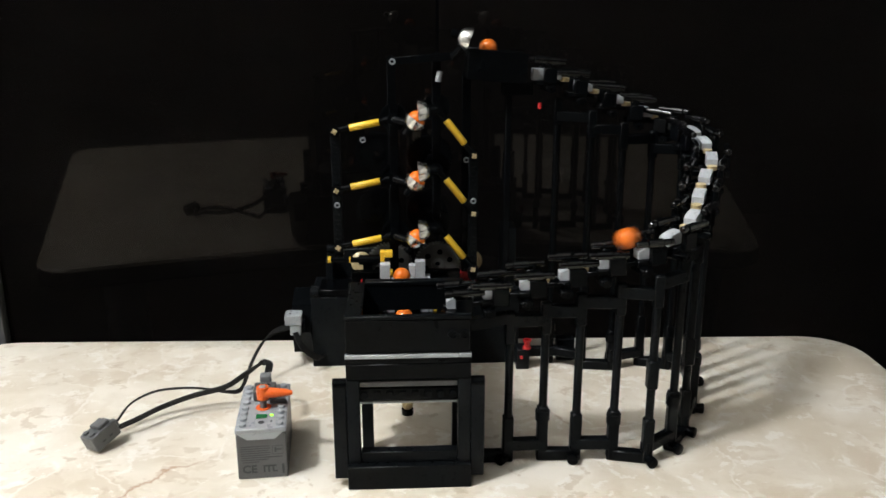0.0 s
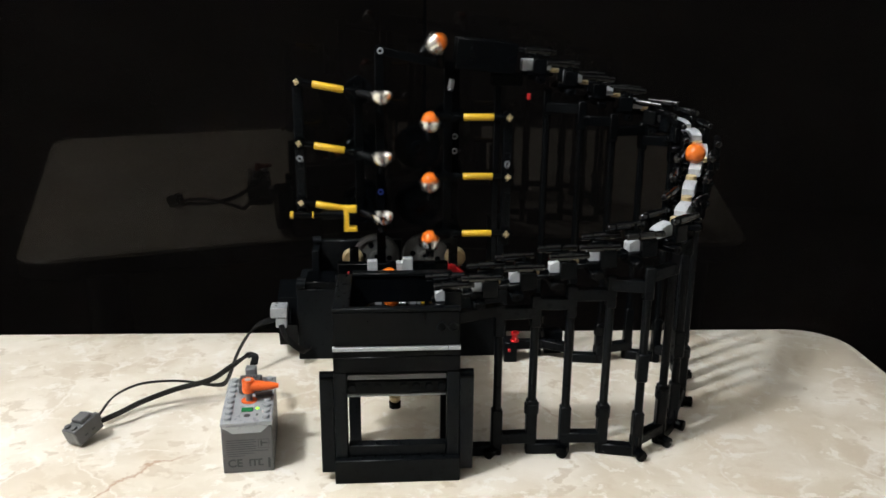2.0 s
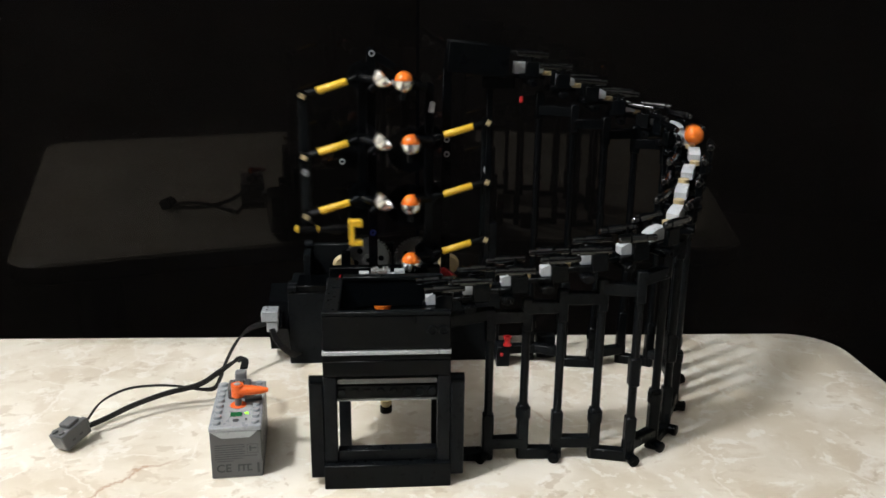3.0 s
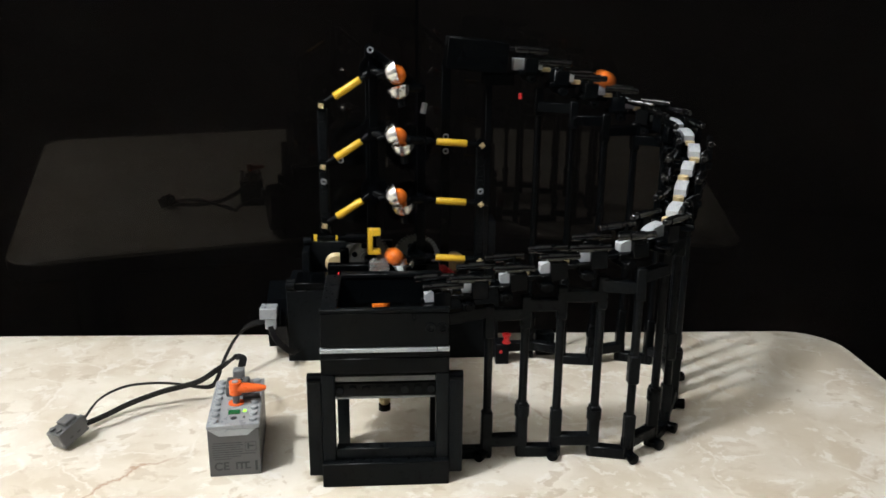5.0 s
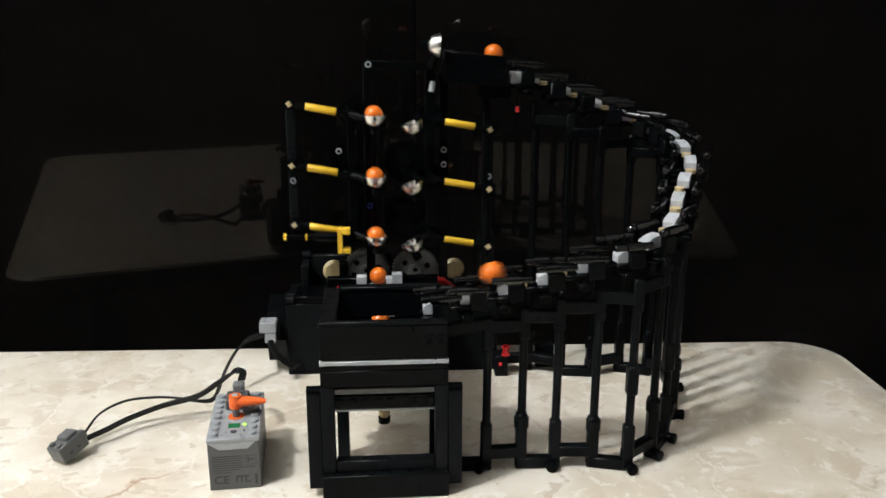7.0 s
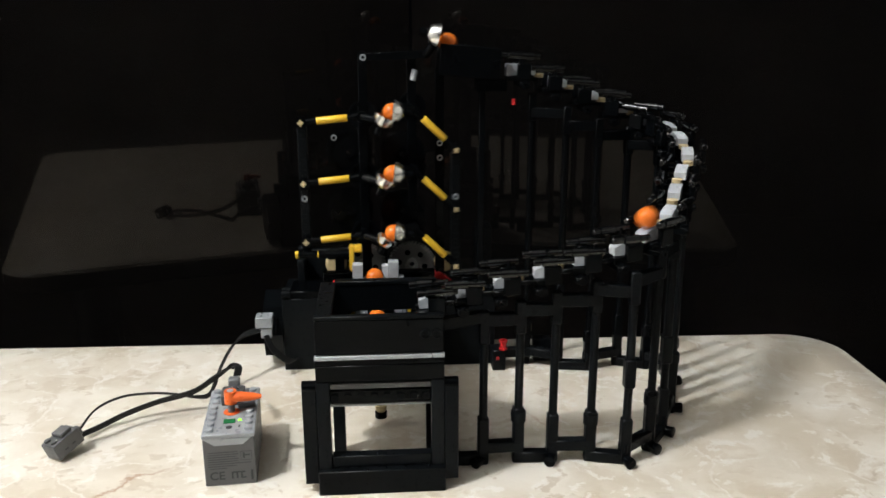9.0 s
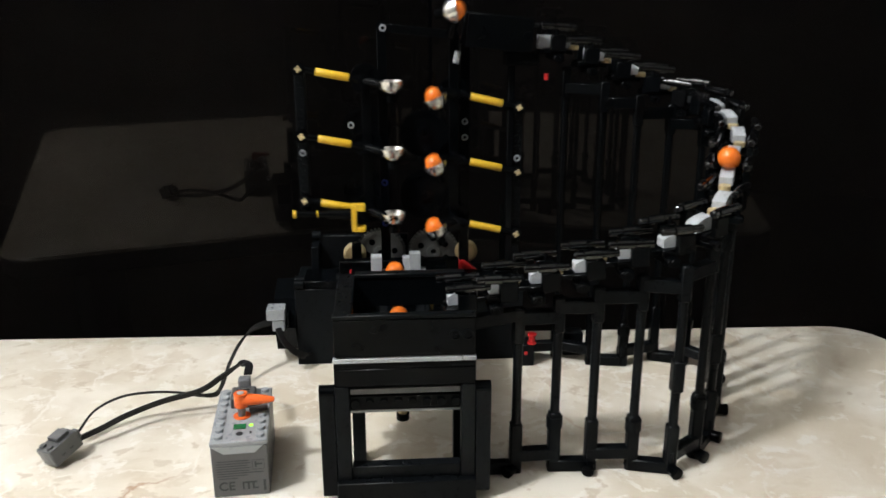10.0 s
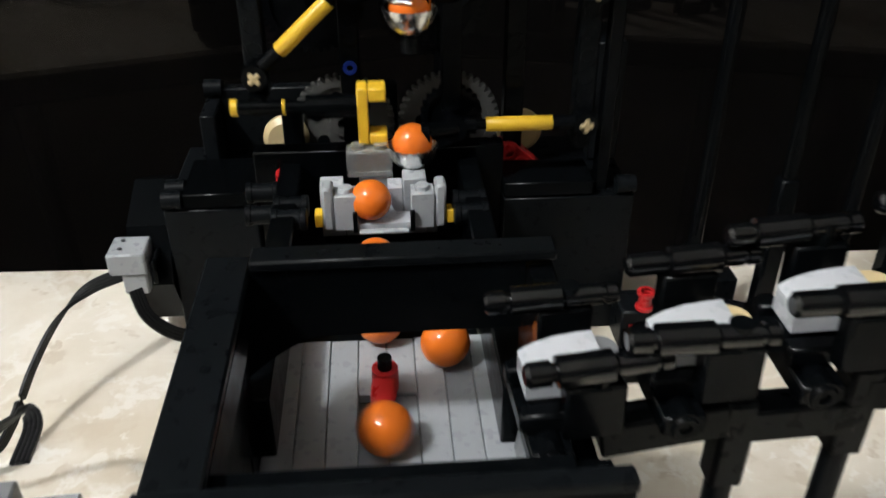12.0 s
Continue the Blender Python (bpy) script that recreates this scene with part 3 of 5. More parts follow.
def smooth_between(xs, rows, t):
    """Values at t on a smooth curve through the rows at the times xs (both ends padded)."""
    i = max(1, min(len(xs) - 3, int(np.searchsorted(xs, t, side="right")) - 1))
    x0, x1, x2, x3 = xs[i - 1:i + 3]
    p0, p1, p2, p3 = rows[i - 1:i + 3]
    h = x2 - x1
    u = (t - x1) / h
    m1 = (p2 - p0) / (x2 - x0) * h
    m2 = (p3 - p1) / (x3 - x1) * h
    return (2 * u ** 3 - 3 * u ** 2 + 1) * p1 + (u ** 3 - 2 * u ** 2 + u) * m1 + (3 * u ** 2 - 2 * u ** 3) * p2 + (u ** 3 - u ** 2) * m2


def cyclic(pairs):
    xs = np.array([p[0] for p in pairs], float)
    ys = np.array([p[1:] for p in pairs], float)
    xs = np.concatenate((xs[-2:] - PERIOD, xs, xs[:3] + PERIOD))
    ys = np.concatenate((ys[-2:], ys, ys[:3]))

    def value(t):
        t = 1.0 + (t - 1.0) % PERIOD
        return smooth_between(xs, ys, t)
    return value


arms_at = cyclic([tuple(a) for a in CYCLE])
block_lift = cyclic([(1.0, -0.0005), (1.1445, 0.0), (1.2445, -0.0022), (1.3445, -0.0068), (1.4445, -0.0110), (1.58, -0.0165), (1.75, -0.0165), (1.85, -0.0120), (1.9445, -0.0070), (2.08, -0.0015)])
step_lift = cyclic([(1.0, -0.0125), (1.1715, -0.0125), (1.2715, -0.0095), (1.3715, -0.0040), (1.46, -0.0010), (1.55, 0.0), (1.78, 0.0), (1.85, -0.0030), (1.9080, -0.0070), (2.008, -0.0110)])
clear_at = cyclic([(1.0, -0.0125), (1.1445, -0.0120), (1.2445, -0.0105), (1.3445, -0.0075), (1.4445, -0.0035), (1.55, 0.0), (1.75, 0.0), (1.9, -0.006), (2.03, -0.0115)])


def clip(v, a, b):
    return max(a, min(b, v))


State = namedtuple("State", "cl la hl cr ra hr b x theta")


def lift_state(t):
    lx, lz, la, rx, rz, ra = arms_at(t)
    cl, cr = Vector((lx, lz)), Vector((rx, rz))
    hl = cl + LEVER * Vector((math.cos(radians(la)), math.sin(radians(la))))
    hr = cr + LEVER * Vector((-math.cos(radians(ra)), math.sin(radians(ra))))
    b = math.degrees(math.asin(clip((hr.y + 0.041 - PIVOT.y) / LEVER, -0.95, 0.95)))
    x = PIVOT + LEVER * Vector((math.cos(radians(b)), math.sin(radians(b))))
    return State(cl, la, hl, cr, ra, hr, b, x, 28 + 3 * b)


def left_ball(s, level):
    return s.hl + Vector((0.018, 0.001 - 0.048 * level))


def right_ball(s, level):
    return s.hr + Vector((-0.0155, -0.001 - 0.048 * level))


def top_ball(s):
    a = radians(s.theta)
    return s.x + 0.0175 * Vector((math.sin(a), math.cos(a)))


def left_tilt(s):
    return clip(1.7 * (s.la + 10), 0, 100)


def right_tilt(s):
    return clip(1.9 * s.ra, 0, 95)


def top_tilt(s):
    return s.theta + 70


def flat(v, y=0.0):
    return Vector((v.x, y, v.y))


LIFT_AT = Vector((HX, YL, 0.0))


def build_lift():
    """Two banks of tipping arms that hand the balls from side to side and upwards."""
    lift = thing("ball_lift", Matrix.Translation(LIFT_AT), "black ball lift with yellow-sleeved tipping arms and chrome cups", "toy machine")
    moving = {}
    off = lambda x, z, y=0.0: (x - HX, y, z)
    # standing posts, in the darker black because the upper lift is dimly lit
    for x, z0, z1 in ((0.0400, 0.060, 0.2555), (0.1010, 0.060, 0.2440)):
        bm = bmesh.new()
        n = round((z1 - z0) / 0.008)
        liftarm(bm, off(x, z1 - 0.008 * n, 0.020), off(x, z1, 0.020))
        part("post", bm, BLACK, lift)
    ring = turned(bmesh.new(), [(0.0014, 0), (0.0014, 0.0012), (0.0023, 0.0012), (0.0025, 0)], FACING, 18)
    ring_part = part("pin_ring", ring, GREY, lift, "pale ring of a connector pin", at=pose(*off(0.0410, 0.2555, -0.0042)))
    share(ring_part, "pin_ring", lift, pose(*off(0.1010, 0.1860, 0.0160)))
    share(ring_part, "pin_ring", lift, pose(*off(0.1010, 0.1740, 0.0160)))
    moving["crank_ring"] = share(ring_part, "pin_ring", lift, pose(*off(0.0160, 0.1920, 0.0120)))
    for z in (0.108, 0.140):
        pin = part("blue_pin", turned(bmesh.new(), [(0.0012, 0), (0.0012, 0.0010), (0.0026, 0.0010), (0.0026, 0)], FACING, 12), BLUE, lift, "small blue pin", at=pose(*off(0.0400, z, 0.0160)))
    # idle gears behind the posts
    moving["gears"] = []
    g0 = part("drive_gear", gear(bmesh.new(), 0.0195, 40, 0.0038, FACING), BLACK, lift, at=pose(*off(0.0710, 0.1750, 0.030)))
    moving["gears"].append((g0, Vector(off(0.0710, 0.1750, 0.030)), 1))
    for x, z, k in ((0.0270, 0.1780, -1), (0.0710, 0.1270, 1), (0.0270, 0.1290, -1)):
        moving["gears"].append((share(g0, "drive_gear", lift, pose(*off(x, z, 0.030))), Vector(off(x, z, 0.030)), k))
    # swinging vertical links that join the arm ends
    def link_bar(name, top, bottom, ring_z):
        bm = bmesh.new()
        liftarm(bm, (0, 0.006, top), (0, 0.006, bottom))
        ob = part(name, bm, SATIN, lift)
        share(ring_part, "pin_ring", ob, pose(0, 0.0020, ring_z))
        return ob
    moving["left_link"] = link_bar("link_bar", 0.0, -0.104, -0.0610)
    moving["right_link"] = link_bar("link_bar", 0.0, -0.104, -0.0385)
    bm = bmesh.new()
    liftarm(bm, (0, 0.012, 0.008), (0, 0.012, -0.104))
    moving["left_rail"] = part("hub_bar", bm, BLACK, lift)
    bm = bmesh.new()
    liftarm(bm, (0, 0.012, 0.040), (0, 0.012, -0.104))
    moving["right_rail"] = part("hub_bar", bm, BLACK, lift)
    part("collar", rod(bmesh.new(), (0.001, 0.004, 0.021), (0.0025, 0.004, 0.029), 0.0023, seg=12), GREY, moving["right_rail"], "grey bush on the bar")

    # one arm: connector, yellow sleeve, axle and hub
    def lever_parts():
        bm = bmesh.new()
        rod(bm, (0, -0.0040, 0), (0, 0.0040, 0), 0.0045)
        rod(bm, (0.0030, 0, 0), (0.0118, 0, 0), 0.0028)
        rod(bm, (0.0110, 0, 0), (0.0460, 0, 0), 0.0019, seg=10)
        rod(bm, (0.0400, 0, 0), (0.0460, 0, 0), 0.0034)
        rod(bm, (0.0480, -0.0045, 0), (0.0480, 0.0080, 0), 0.0046)
        lev = part("arm", bm, BLACK, lift)
        part("sleeve", turned(bmesh.new(), [(0.0018, 0.0), (0.0026, 0.0), (0.0029, 0.0004), (0.0029, 0.0239), (0.0026, 0.0243), (0.0018, 0.0243)],
                              Matrix.Translation((0.0120, 0, 0)) @ Matrix.Rotation(radians(90), 4, "Y"), 8), YELLOW, lev, "yellow sleeve")
        bm = bmesh.new()
        box(bm, -0.0024, 0.0024, -0.0050, -0.0035, -0.0008, 0.0008, 0.0002)
        box(bm, -0.0008, 0.0008, -0.0050, -0.0035, -0.0024, 0.0024, 0.0002)
        part("axle_end", bm, TAN, lev, "pale cross-shaped axle end")
        part("hub_gear", gear(bmesh.new(), 0.0115, 24, 0.0036, Matrix.Translation((0.0480, 0.0105, 0)) @ FACING), BLACK, lev)
        return lev

    def cup_parts():
        bm = bmesh.new()
        prof = [(0.0030, -0.0092), (0.0060, -0.0076), (0.0078, -0.0050), (0.0090, -0.0012), (0.0093, 0.0000), (0.0084, 0.0000), (0.0076, -0.0030), (0.0060, -0.0056), (0.0030, -0.0074), (0.0, -0.0078)]
        turned(bm, prof, None, 16)
        cup = part("cup", bm, CHROME, lift, "faceted chrome dish")
        bm = bmesh.new()
        turned(bm, [(0.0, -0.0150), (0.0034, -0.0150), (0.0034, -0.0100), (0.0024, -0.0090), (0.0, -0.0090)], None, 14)
        part("stem", bm, BLACK, cup)
        return cup

    first_lever, first_cup = lever_parts(), cup_parts()

    def again(ob, name):
        o = share(ob, name, lift, Matrix())
        for c in ob.children:
            share(c, c.name.split(".")[0], o, c.matrix_basis.copy())
        return o

    moving["left_arms"] = [first_lever] + [again(first_lever, "arm") for _ in range(2)]
    moving["right_arms"] = [again(first_lever, "arm") for _ in range(3)]
    moving["left_cups"] = [first_cup] + [again(first_cup, "cup") for _ in range(2)]
    moving["right_cups"] = [again(first_cup, "cup") for _ in range(3)]
    moving["top_cup"] = again(first_cup, "cup")
    bar = bmesh.new()
    liftarm(bar, (0, 0.002, 0.0), (0.048, 0.002, 0.0), wide=0.0060)
    moving["top_link"] = part("top_link", bar, BLACK, lift)
    # holders that carry the cups beside the hubs
    bm = bmesh.new()
    rod(bm, (0, -0.002, 0), (0.0110, -0.010, -0.0020), 0.0032)
    rod(bm, (0.0095, -0.0120, -0.0020), (0.0125, -0.0120, -0.0020), 0.0040)
    holder = part("cup_holder", bm, BLACK, lift)
    moving["left_holders"] = [holder] + [share(holder, "cup_holder", lift, Matrix()) for _ in range(2)]
    moving["right_holders"] = [share(holder, "cup_holder", lift, Matrix()) for _ in range(3)]
    bm = bmesh.new()
    rod(bm, (0, -0.004, 0), (0, -0.012, 0.0100), 0.0034)
    moving["top_holder"] = part("cup_holder", bm, BLACK, lift)
    # pusher with its yellow fork, carried by the left link
    bm = bmesh.new()
    rod(bm, (-0.0060, -0.007, -0.0090), (0.0180, -0.007, -0.0095), 0.0024)
    rod(bm, (0.0170, -0.007, -0.0095), (0.0345, -0.007, -0.0095), 0.0042)
    rod(bm, (0.0, -0.007, -0.0090), (0.0, 0.004, -0.0090), 0.0035)
    push = part("pusher", bm, BLACK, lift)
    moving["pusher"] = push
    bm = bmesh.new()
    box(bm, 0.0345, 0.0382, -0.0110, -0.0030, -0.0225, -0.0020, 0.0004)
    box(bm, 0.0384, 0.0445, -0.0110, -0.0030, -0.0068, -0.0020, 0.0004)
    box(bm, 0.0384, 0.0445, -0.0110, -0.0030, -0.0225, -0.0188, 0.0004)
    part("fork", bm, YELLOW, push, "yellow fork")
    tip = part("tip", rod(bmesh.new(), (-0.0085, -0.007, -0.0090), (-0.0062, -0.007, -0.0090), 0.0030, seg=12), YELLOW, push, "yellow axle tip")
    part("band", rod(bmesh.new(), (0.0090, -0.007, -0.0092), (0.0100, -0.007, -0.0092), 0.0027, seg=12), YELLOW, push, "yellow band")
    return lift, moving


lift, moving = build_lift()


def build_feeder():
    """Two pale grey steps that rise in turn behind the hopper, and the clear lifter behind them."""
    at = Vector((HX, 0.6450, 0.0850))
    step = thing("ball_step", Matrix.Translation(at), "light grey step of studded bricks and rounded tiles behind the hopper", "toy brick")
    tile = part("side_tile", box(bmesh.new(), 0.0, 0.0038, 0.0, 0.0078, -0.0160, 0.0, 0.0009), GREY, step, at=pose(-0.0196, 0, 0))
    share(tile, "side_tile", step, pose(0.0180, 0, 0))
    brick = part("brick", box(bmesh.new(), 0.0, 0.0078, 0.0, 0.0078, -0.0160, -0.0030, 0.0003), GREY, step, at=pose(-0.0156, 0, 0))
    share(brick, "brick", step, pose(0.0100, 0, 0))
    stud = part("stud", turned(bmesh.new(), [(0, -0.0013), (0.0022, -0.0013), (0.0024, -0.0016), (0.0024, -0.0030)], None, 16), GREY, step, at=pose(-0.0117, 0.0039, 0))
    share(stud, "stud", step, pose(0.0139, 0.0039, 0))
    post = part("guide", box(bmesh.new(), 0.0, 0.0016, -0.0018, -0.0003, -0.0160, -0.0085, 0.0002), BLACK, step, at=pose(-0.0096, 0, 0))
    share(post, "guide", step, pose(0.0096, 0, 0))
    part("centre_tile", box(bmesh.new(), -0.0076, 0.0098, 0.0, 0.0078, -0.0160, -0.0136, 0.0003), WHITISH, step)
    part("lower_lip", box(bmesh.new(), -0.0076, 0.0090, -0.0030, -0.0003, -0.0160, -0.0152, 0.0003), GREY, step)
    peg = part("yellow_peg", box(bmesh.new(), 0.0, 0.0026, 0.0, 0.0050, -0.0150, -0.0100, 0.0003), YELLOW, step, "yellow peg", at=pose(-0.0224, 0.001, 0))
    share(peg, "yellow_peg", step, pose(0.0220, 0.001, 0))

    high = Vector((HX, 0.6550, 0.0960))
    block = thing("ball_block", Matrix.Translation(high), "light grey block with two uneven pillars that lifts a ball", "toy brick")
    part("pillar", box(bmesh.new(), -0.0208, -0.0128, 0.0, 0.0078, -0.0190, 0.0, 0.0003), GREY, block)
    part("pillar", box(bmesh.new(), 0.0076, 0.0156, 0.0, 0.0078, -0.0190, 0.0026, 0.0003), GREY, block)
    part("pillar_cap", box(bmesh.new(), -0.0207, -0.0129, 0.0001, 0.0077, 0.0001, 0.0008, 0.0002), WHITISH, block)
    part("side_brick", box(bmesh.new(), 0.0158, 0.0196, 0.0, 0.0078, -0.0190, -0.0100, 0.0003), GREY, block)
    tile = part("centre_tile", box(bmesh.new(), 0.0, 0.0074, 0.0, 0.0078, -0.0190, -0.0112, 0.0003), GREY, block, at=pose(-0.0126, 0, 0))
    share(tile, "centre_tile", block, pose(-0.0050, 0, 0))
    bm = bmesh.new()
    outline = [(0.0026, -0.0190), (0.0074, -0.0190), (0.0074, -0.0008), (0.0024, -0.0008), (0.0026, -0.0050), (0.0040, -0.0085), (0.0062, -0.0110), (0.0026, -0.0112)]
    front, back = [bm.verts.new((x, 0.0, z)) for x, z in outline], [bm.verts.new((x, 0.0078, z)) for x, z in outline]
    bm.faces.new(front)
    bm.faces.new(back[::-1])
    for i in range(len(outline)):
        j = (i + 1) % len(outline)
        bm.faces.new((front[i], front[j], back[j], back[i]))
    part("curved_brick", bm, WHITISH, block)

    up = Vector((HX - 0.0035, 0.6685, 0.0890))
    lifter = thing("ball_lifter", Matrix.Translation(up), "clear plastic brick with studs that lifts each ball", "toy brick")
    part("clear_brick", box(bmesh.new(), -0.0080, 0.0080, -0.0040, 0.0040, -0.0096, 0.0, 0.0005), CLEAR, lifter)
    s = part("stud", rod(bmesh.new(), (0, 0, 0.0), (0, 0, 0.0017), 0.0024, seg=14), CLEAR, lifter, at=pose(-0.004, 0, 0.0001))
    share(s, "stud", lifter, pose(0.004, 0, 0.0001))
    part("grey_brick", box(bmesh.new(), -0.0040, 0.0080, -0.0030, 0.0040, -0.0200, -0.0098, 0.0004), GREY, lifter)
    part("plunger", rod(bmesh.new(), (0, 0, -0.0300), (0, 0, -0.0202), 0.0030, seg=12), BLACK, lifter)
    return step, at, block, high, lifter, up


step, step_at, block, block_at, lifter, lifter_at = build_feeder()

# ---- the track ----
TRACK = [(0.165, 0.680, 0.2495), (0.190, 0.681, 0.2400), (0.216, 0.681, 0.2300), (0.240, 0.679, 0.2200), (0.262, 0.670, 0.2105),
         (0.2735, 0.653, 0.2065), (0.2755, 0.633, 0.2012), (0.2760, 0.611, 0.1930), (0.2625, 0.586, 0.1850), (0.2530, 0.566, 0.1752), (0.2403, 0.542, 0.1663),
         (0.222, 0.524, 0.1575), (0.199, 0.516, 0.1510), (0.175, 0.516, 0.1445), (0.150, 0.516, 0.1375), (0.125, 0.516, 0.1310), (0.101, 0.516, 0.1255), (0.0775, 0.515, 0.1195)]


def track_dir(i):
    a = Vector(TRACK[max(0, i - 1)])
    b = Vector(TRACK[min(len(TRACK) - 1, i + 1)])
    return (b - a).normalized()


def track_frame(i):
    """x runs down the track, z up."""
    x = track_dir(i)
    x = Vector((x.x, x.y, x.z * 0.12)).normalized()
    y = Vector((0, 0, 1)).cross(x).normalized()
    m = Matrix((x, y, x.cross(y))).transposed().to_4x4()
    m.translation = Vector(TRACK[i])
    return m


def curved_tile(bm):
    """A two-stud tile with a rounded fall at its lower end."""
    w = 0.0040
    prof = [(-0.0060, 0.0), (-0.0030, -0.0001), (0.0010, -0.0005), (0.0044, -0.0014), (0.0066, -0.0024), (0.0079, -0.0032), (0.0079, -0.0082), (-0.0060, -0.0082)]
    a = [bm.verts.new((x, -w, z)) for x, z in prof]
    b = [bm.verts.new((x, w, z)) for x, z in prof]
    bm.faces.new(a)
    bm.faces.new(b[::-1])
    for i in range(len(prof)):
        j = (i + 1) % len(prof)
        bm.faces.new((a[i], a[j], b[j], b[i]))
    return bm


def rail_rod(bm, seed):
    """A round bar in clipped lengths with collars, turned as one piece."""
    rng = random.Random(seed)
    c = -0.0045 + rng.uniform(-0.002, 0.002)
    d = c + 0.0098
    prof = [(0.0, -0.0135), (0.0018, -0.0135), (0.0022, -0.0131), (0.0022, -0.0112), (0.0017, -0.0110), (0.0017, -0.0104), (0.0022, -0.0102), (0.0022, c - 0.0006), (0.0017, c - 0.0005), (0.0017, c),
            (0.0029, c + 0.0002), (0.0029, d), (0.0017, d + 0.0002), (0.0017, d + 0.0009), (0.0023, d + 0.0011), (0.0023, 0.0115), (0.0016, 0.0122), (0.0, 0.0122)]
    return turned(bm, prof, Matrix.Rotation(radians(90), 4, "Y"), 14)


def build_track():
    track = thing("ball_track", pose(0.2, 0.6, 0), "black curving ball track on thin pillars, with pale tiles", "toy track")
    to_local = pose(-0.2, -0.6, 0)
    first = {}
    n = len(TRACK)
    for i in range(n):
        m = to_local @ track_frame(i)
        slip = -0.0040 if i > 11 else (0.0020 if i < 2 else 0.0)  # tiles and clips of the lower straight sit further up
        rise = 0.0060 if i < 5 else 0.0036
        if i == 0:
            seg = part("track_segment", box(bmesh.new(), -0.0125, 0.0122, -0.0039, 0.0039, -0.0128, -0.0098, 0.0004), BLACK, track, at=m)
            first["segment"] = seg
            first["cross_bar"] = part("cross_bar", box(bmesh.new(), -0.0040, 0.0040, -0.0135, 0.0135, -0.0170, -0.0130, 0.0005), BLACK, seg)
            first["axle"] = part("axle", turned(bmesh.new(), [(0.0012, -0.0142), (0.0022, -0.0142), (0.0026, -0.0136), (0.0031, -0.0136), (0.0031, 0.0136), (0.0026, 0.0136), (0.0022, 0.0142), (0.0012, 0.0142), (0.0012, -0.0142)], Matrix.Translation((0, 0, -0.0150)) @ FACING, 16), BLACK, seg)
            first["side_plate"] = part("side_plate", box(bmesh.new(), -0.0100, 0.0050, -0.00195, 0.00195, -0.0125, -0.0085, 0.0006), BLACK, seg, at=pose(0, -0.00655, 0))
            bm = bmesh.new()
            box(bm, -0.0085, 0.0022, -0.00225, 0.00225, -0.0104, 0.0012, 0.0006)
            rod(bm, (-0.004, 0, 0.0010), (-0.004, 0, 0.0055), 0.0021)
            first["clip"] = part("clip", bm, BLACK, seg, at=pose(slip, -0.0112, 0))
        else:
            if i < n - 1:
                seg = share(first["segment"], "track_segment", track, m)
            else:
                seg = part("track_segment", box(bmesh.new(), -0.0125, 0.0024, -0.0039, 0.0039, -0.0150, -0.0084, 0.0012), BLACK, track, at=m)
            share(first["cross_bar"], "cross_bar", seg, Matrix())
            share(first["axle"], "axle", seg, Matrix())
            share(first["side_plate"], "side_plate", seg, pose(0, -0.00655, 0))
            share(first["clip"], "clip", seg, pose(slip, -0.0112, 0))
        share(first["side_plate"], "side_plate", seg, pose(0, 0.00655, 0))
        share(first["clip"], "clip", seg, pose(slip, 0.0112, 0))
        for sgn in (-1, 1):
            key = (i + (sgn > 0)) % 3
            if key not in first:
                first[key] = part("rail_rod", rail_rod(bmesh.new(), key), GLOSS, seg, at=pose(-0.004 + 0.003 * ((i * 7 + sgn) % 3 - 1), sgn * 0.0112, rise + 0.0006 * ((i * 5 + sgn) % 3 - 1), 0, 1.5 * ((i * 3 + sgn) % 3 - 1), 2.5 * ((i * 5 + sgn) % 3 - 1)))
            else:
                share(first[key], "rail_rod", seg, pose(-0.004 + 0.003 * ((i * 7 + sgn) % 3 - 1), sgn * 0.0112, rise + 0.0006 * ((i * 5 + sgn) % 3 - 1), 0, 1.5 * ((i * 3 + sgn) % 3 - 1), 2.5 * ((i * 5 + sgn) % 3 - 1)))
        side = 0.0 if i % 2 else 0.0012
        slide = 0.0020 if i < 5 else (-0.0048 if i > 11 else 0.0)
        if i == 0:
            part("flat_tile", box(bmesh.new(), -0.0135, -0.0045, -0.0040, 0.0040, -0.0094, -0.0002, 0.0004), WHITISH, seg, "pale grey block at the top of the track")
        if "tile" not in first:
            first["tile"] = part("tile", curved_tile(bmesh.new()), WHITISH, seg, "pale grey curved tile", at=pose(slide, side, 0))
            first["round"] = part("round_tile", rod(bmesh.new(), (0, 0, -0.0096), (0, 0, -0.0066), 0.0036, seg=20), TAN, seg, "tan round tile", at=pose(0.0132, 0, 0))
        else:
            share(first["tile"], "tile", seg, pose(slide, side, 0))
            if i < n - 1:
                disc = share(first["round"], "round_tile", seg, pose(0.0126, 0, 0))
                if i == n - 2:
                    disc.data = first["round"].data.copy()
                    disc.data.materials[0] = MIDGREY
                    disc["label"] = "grey round tile"
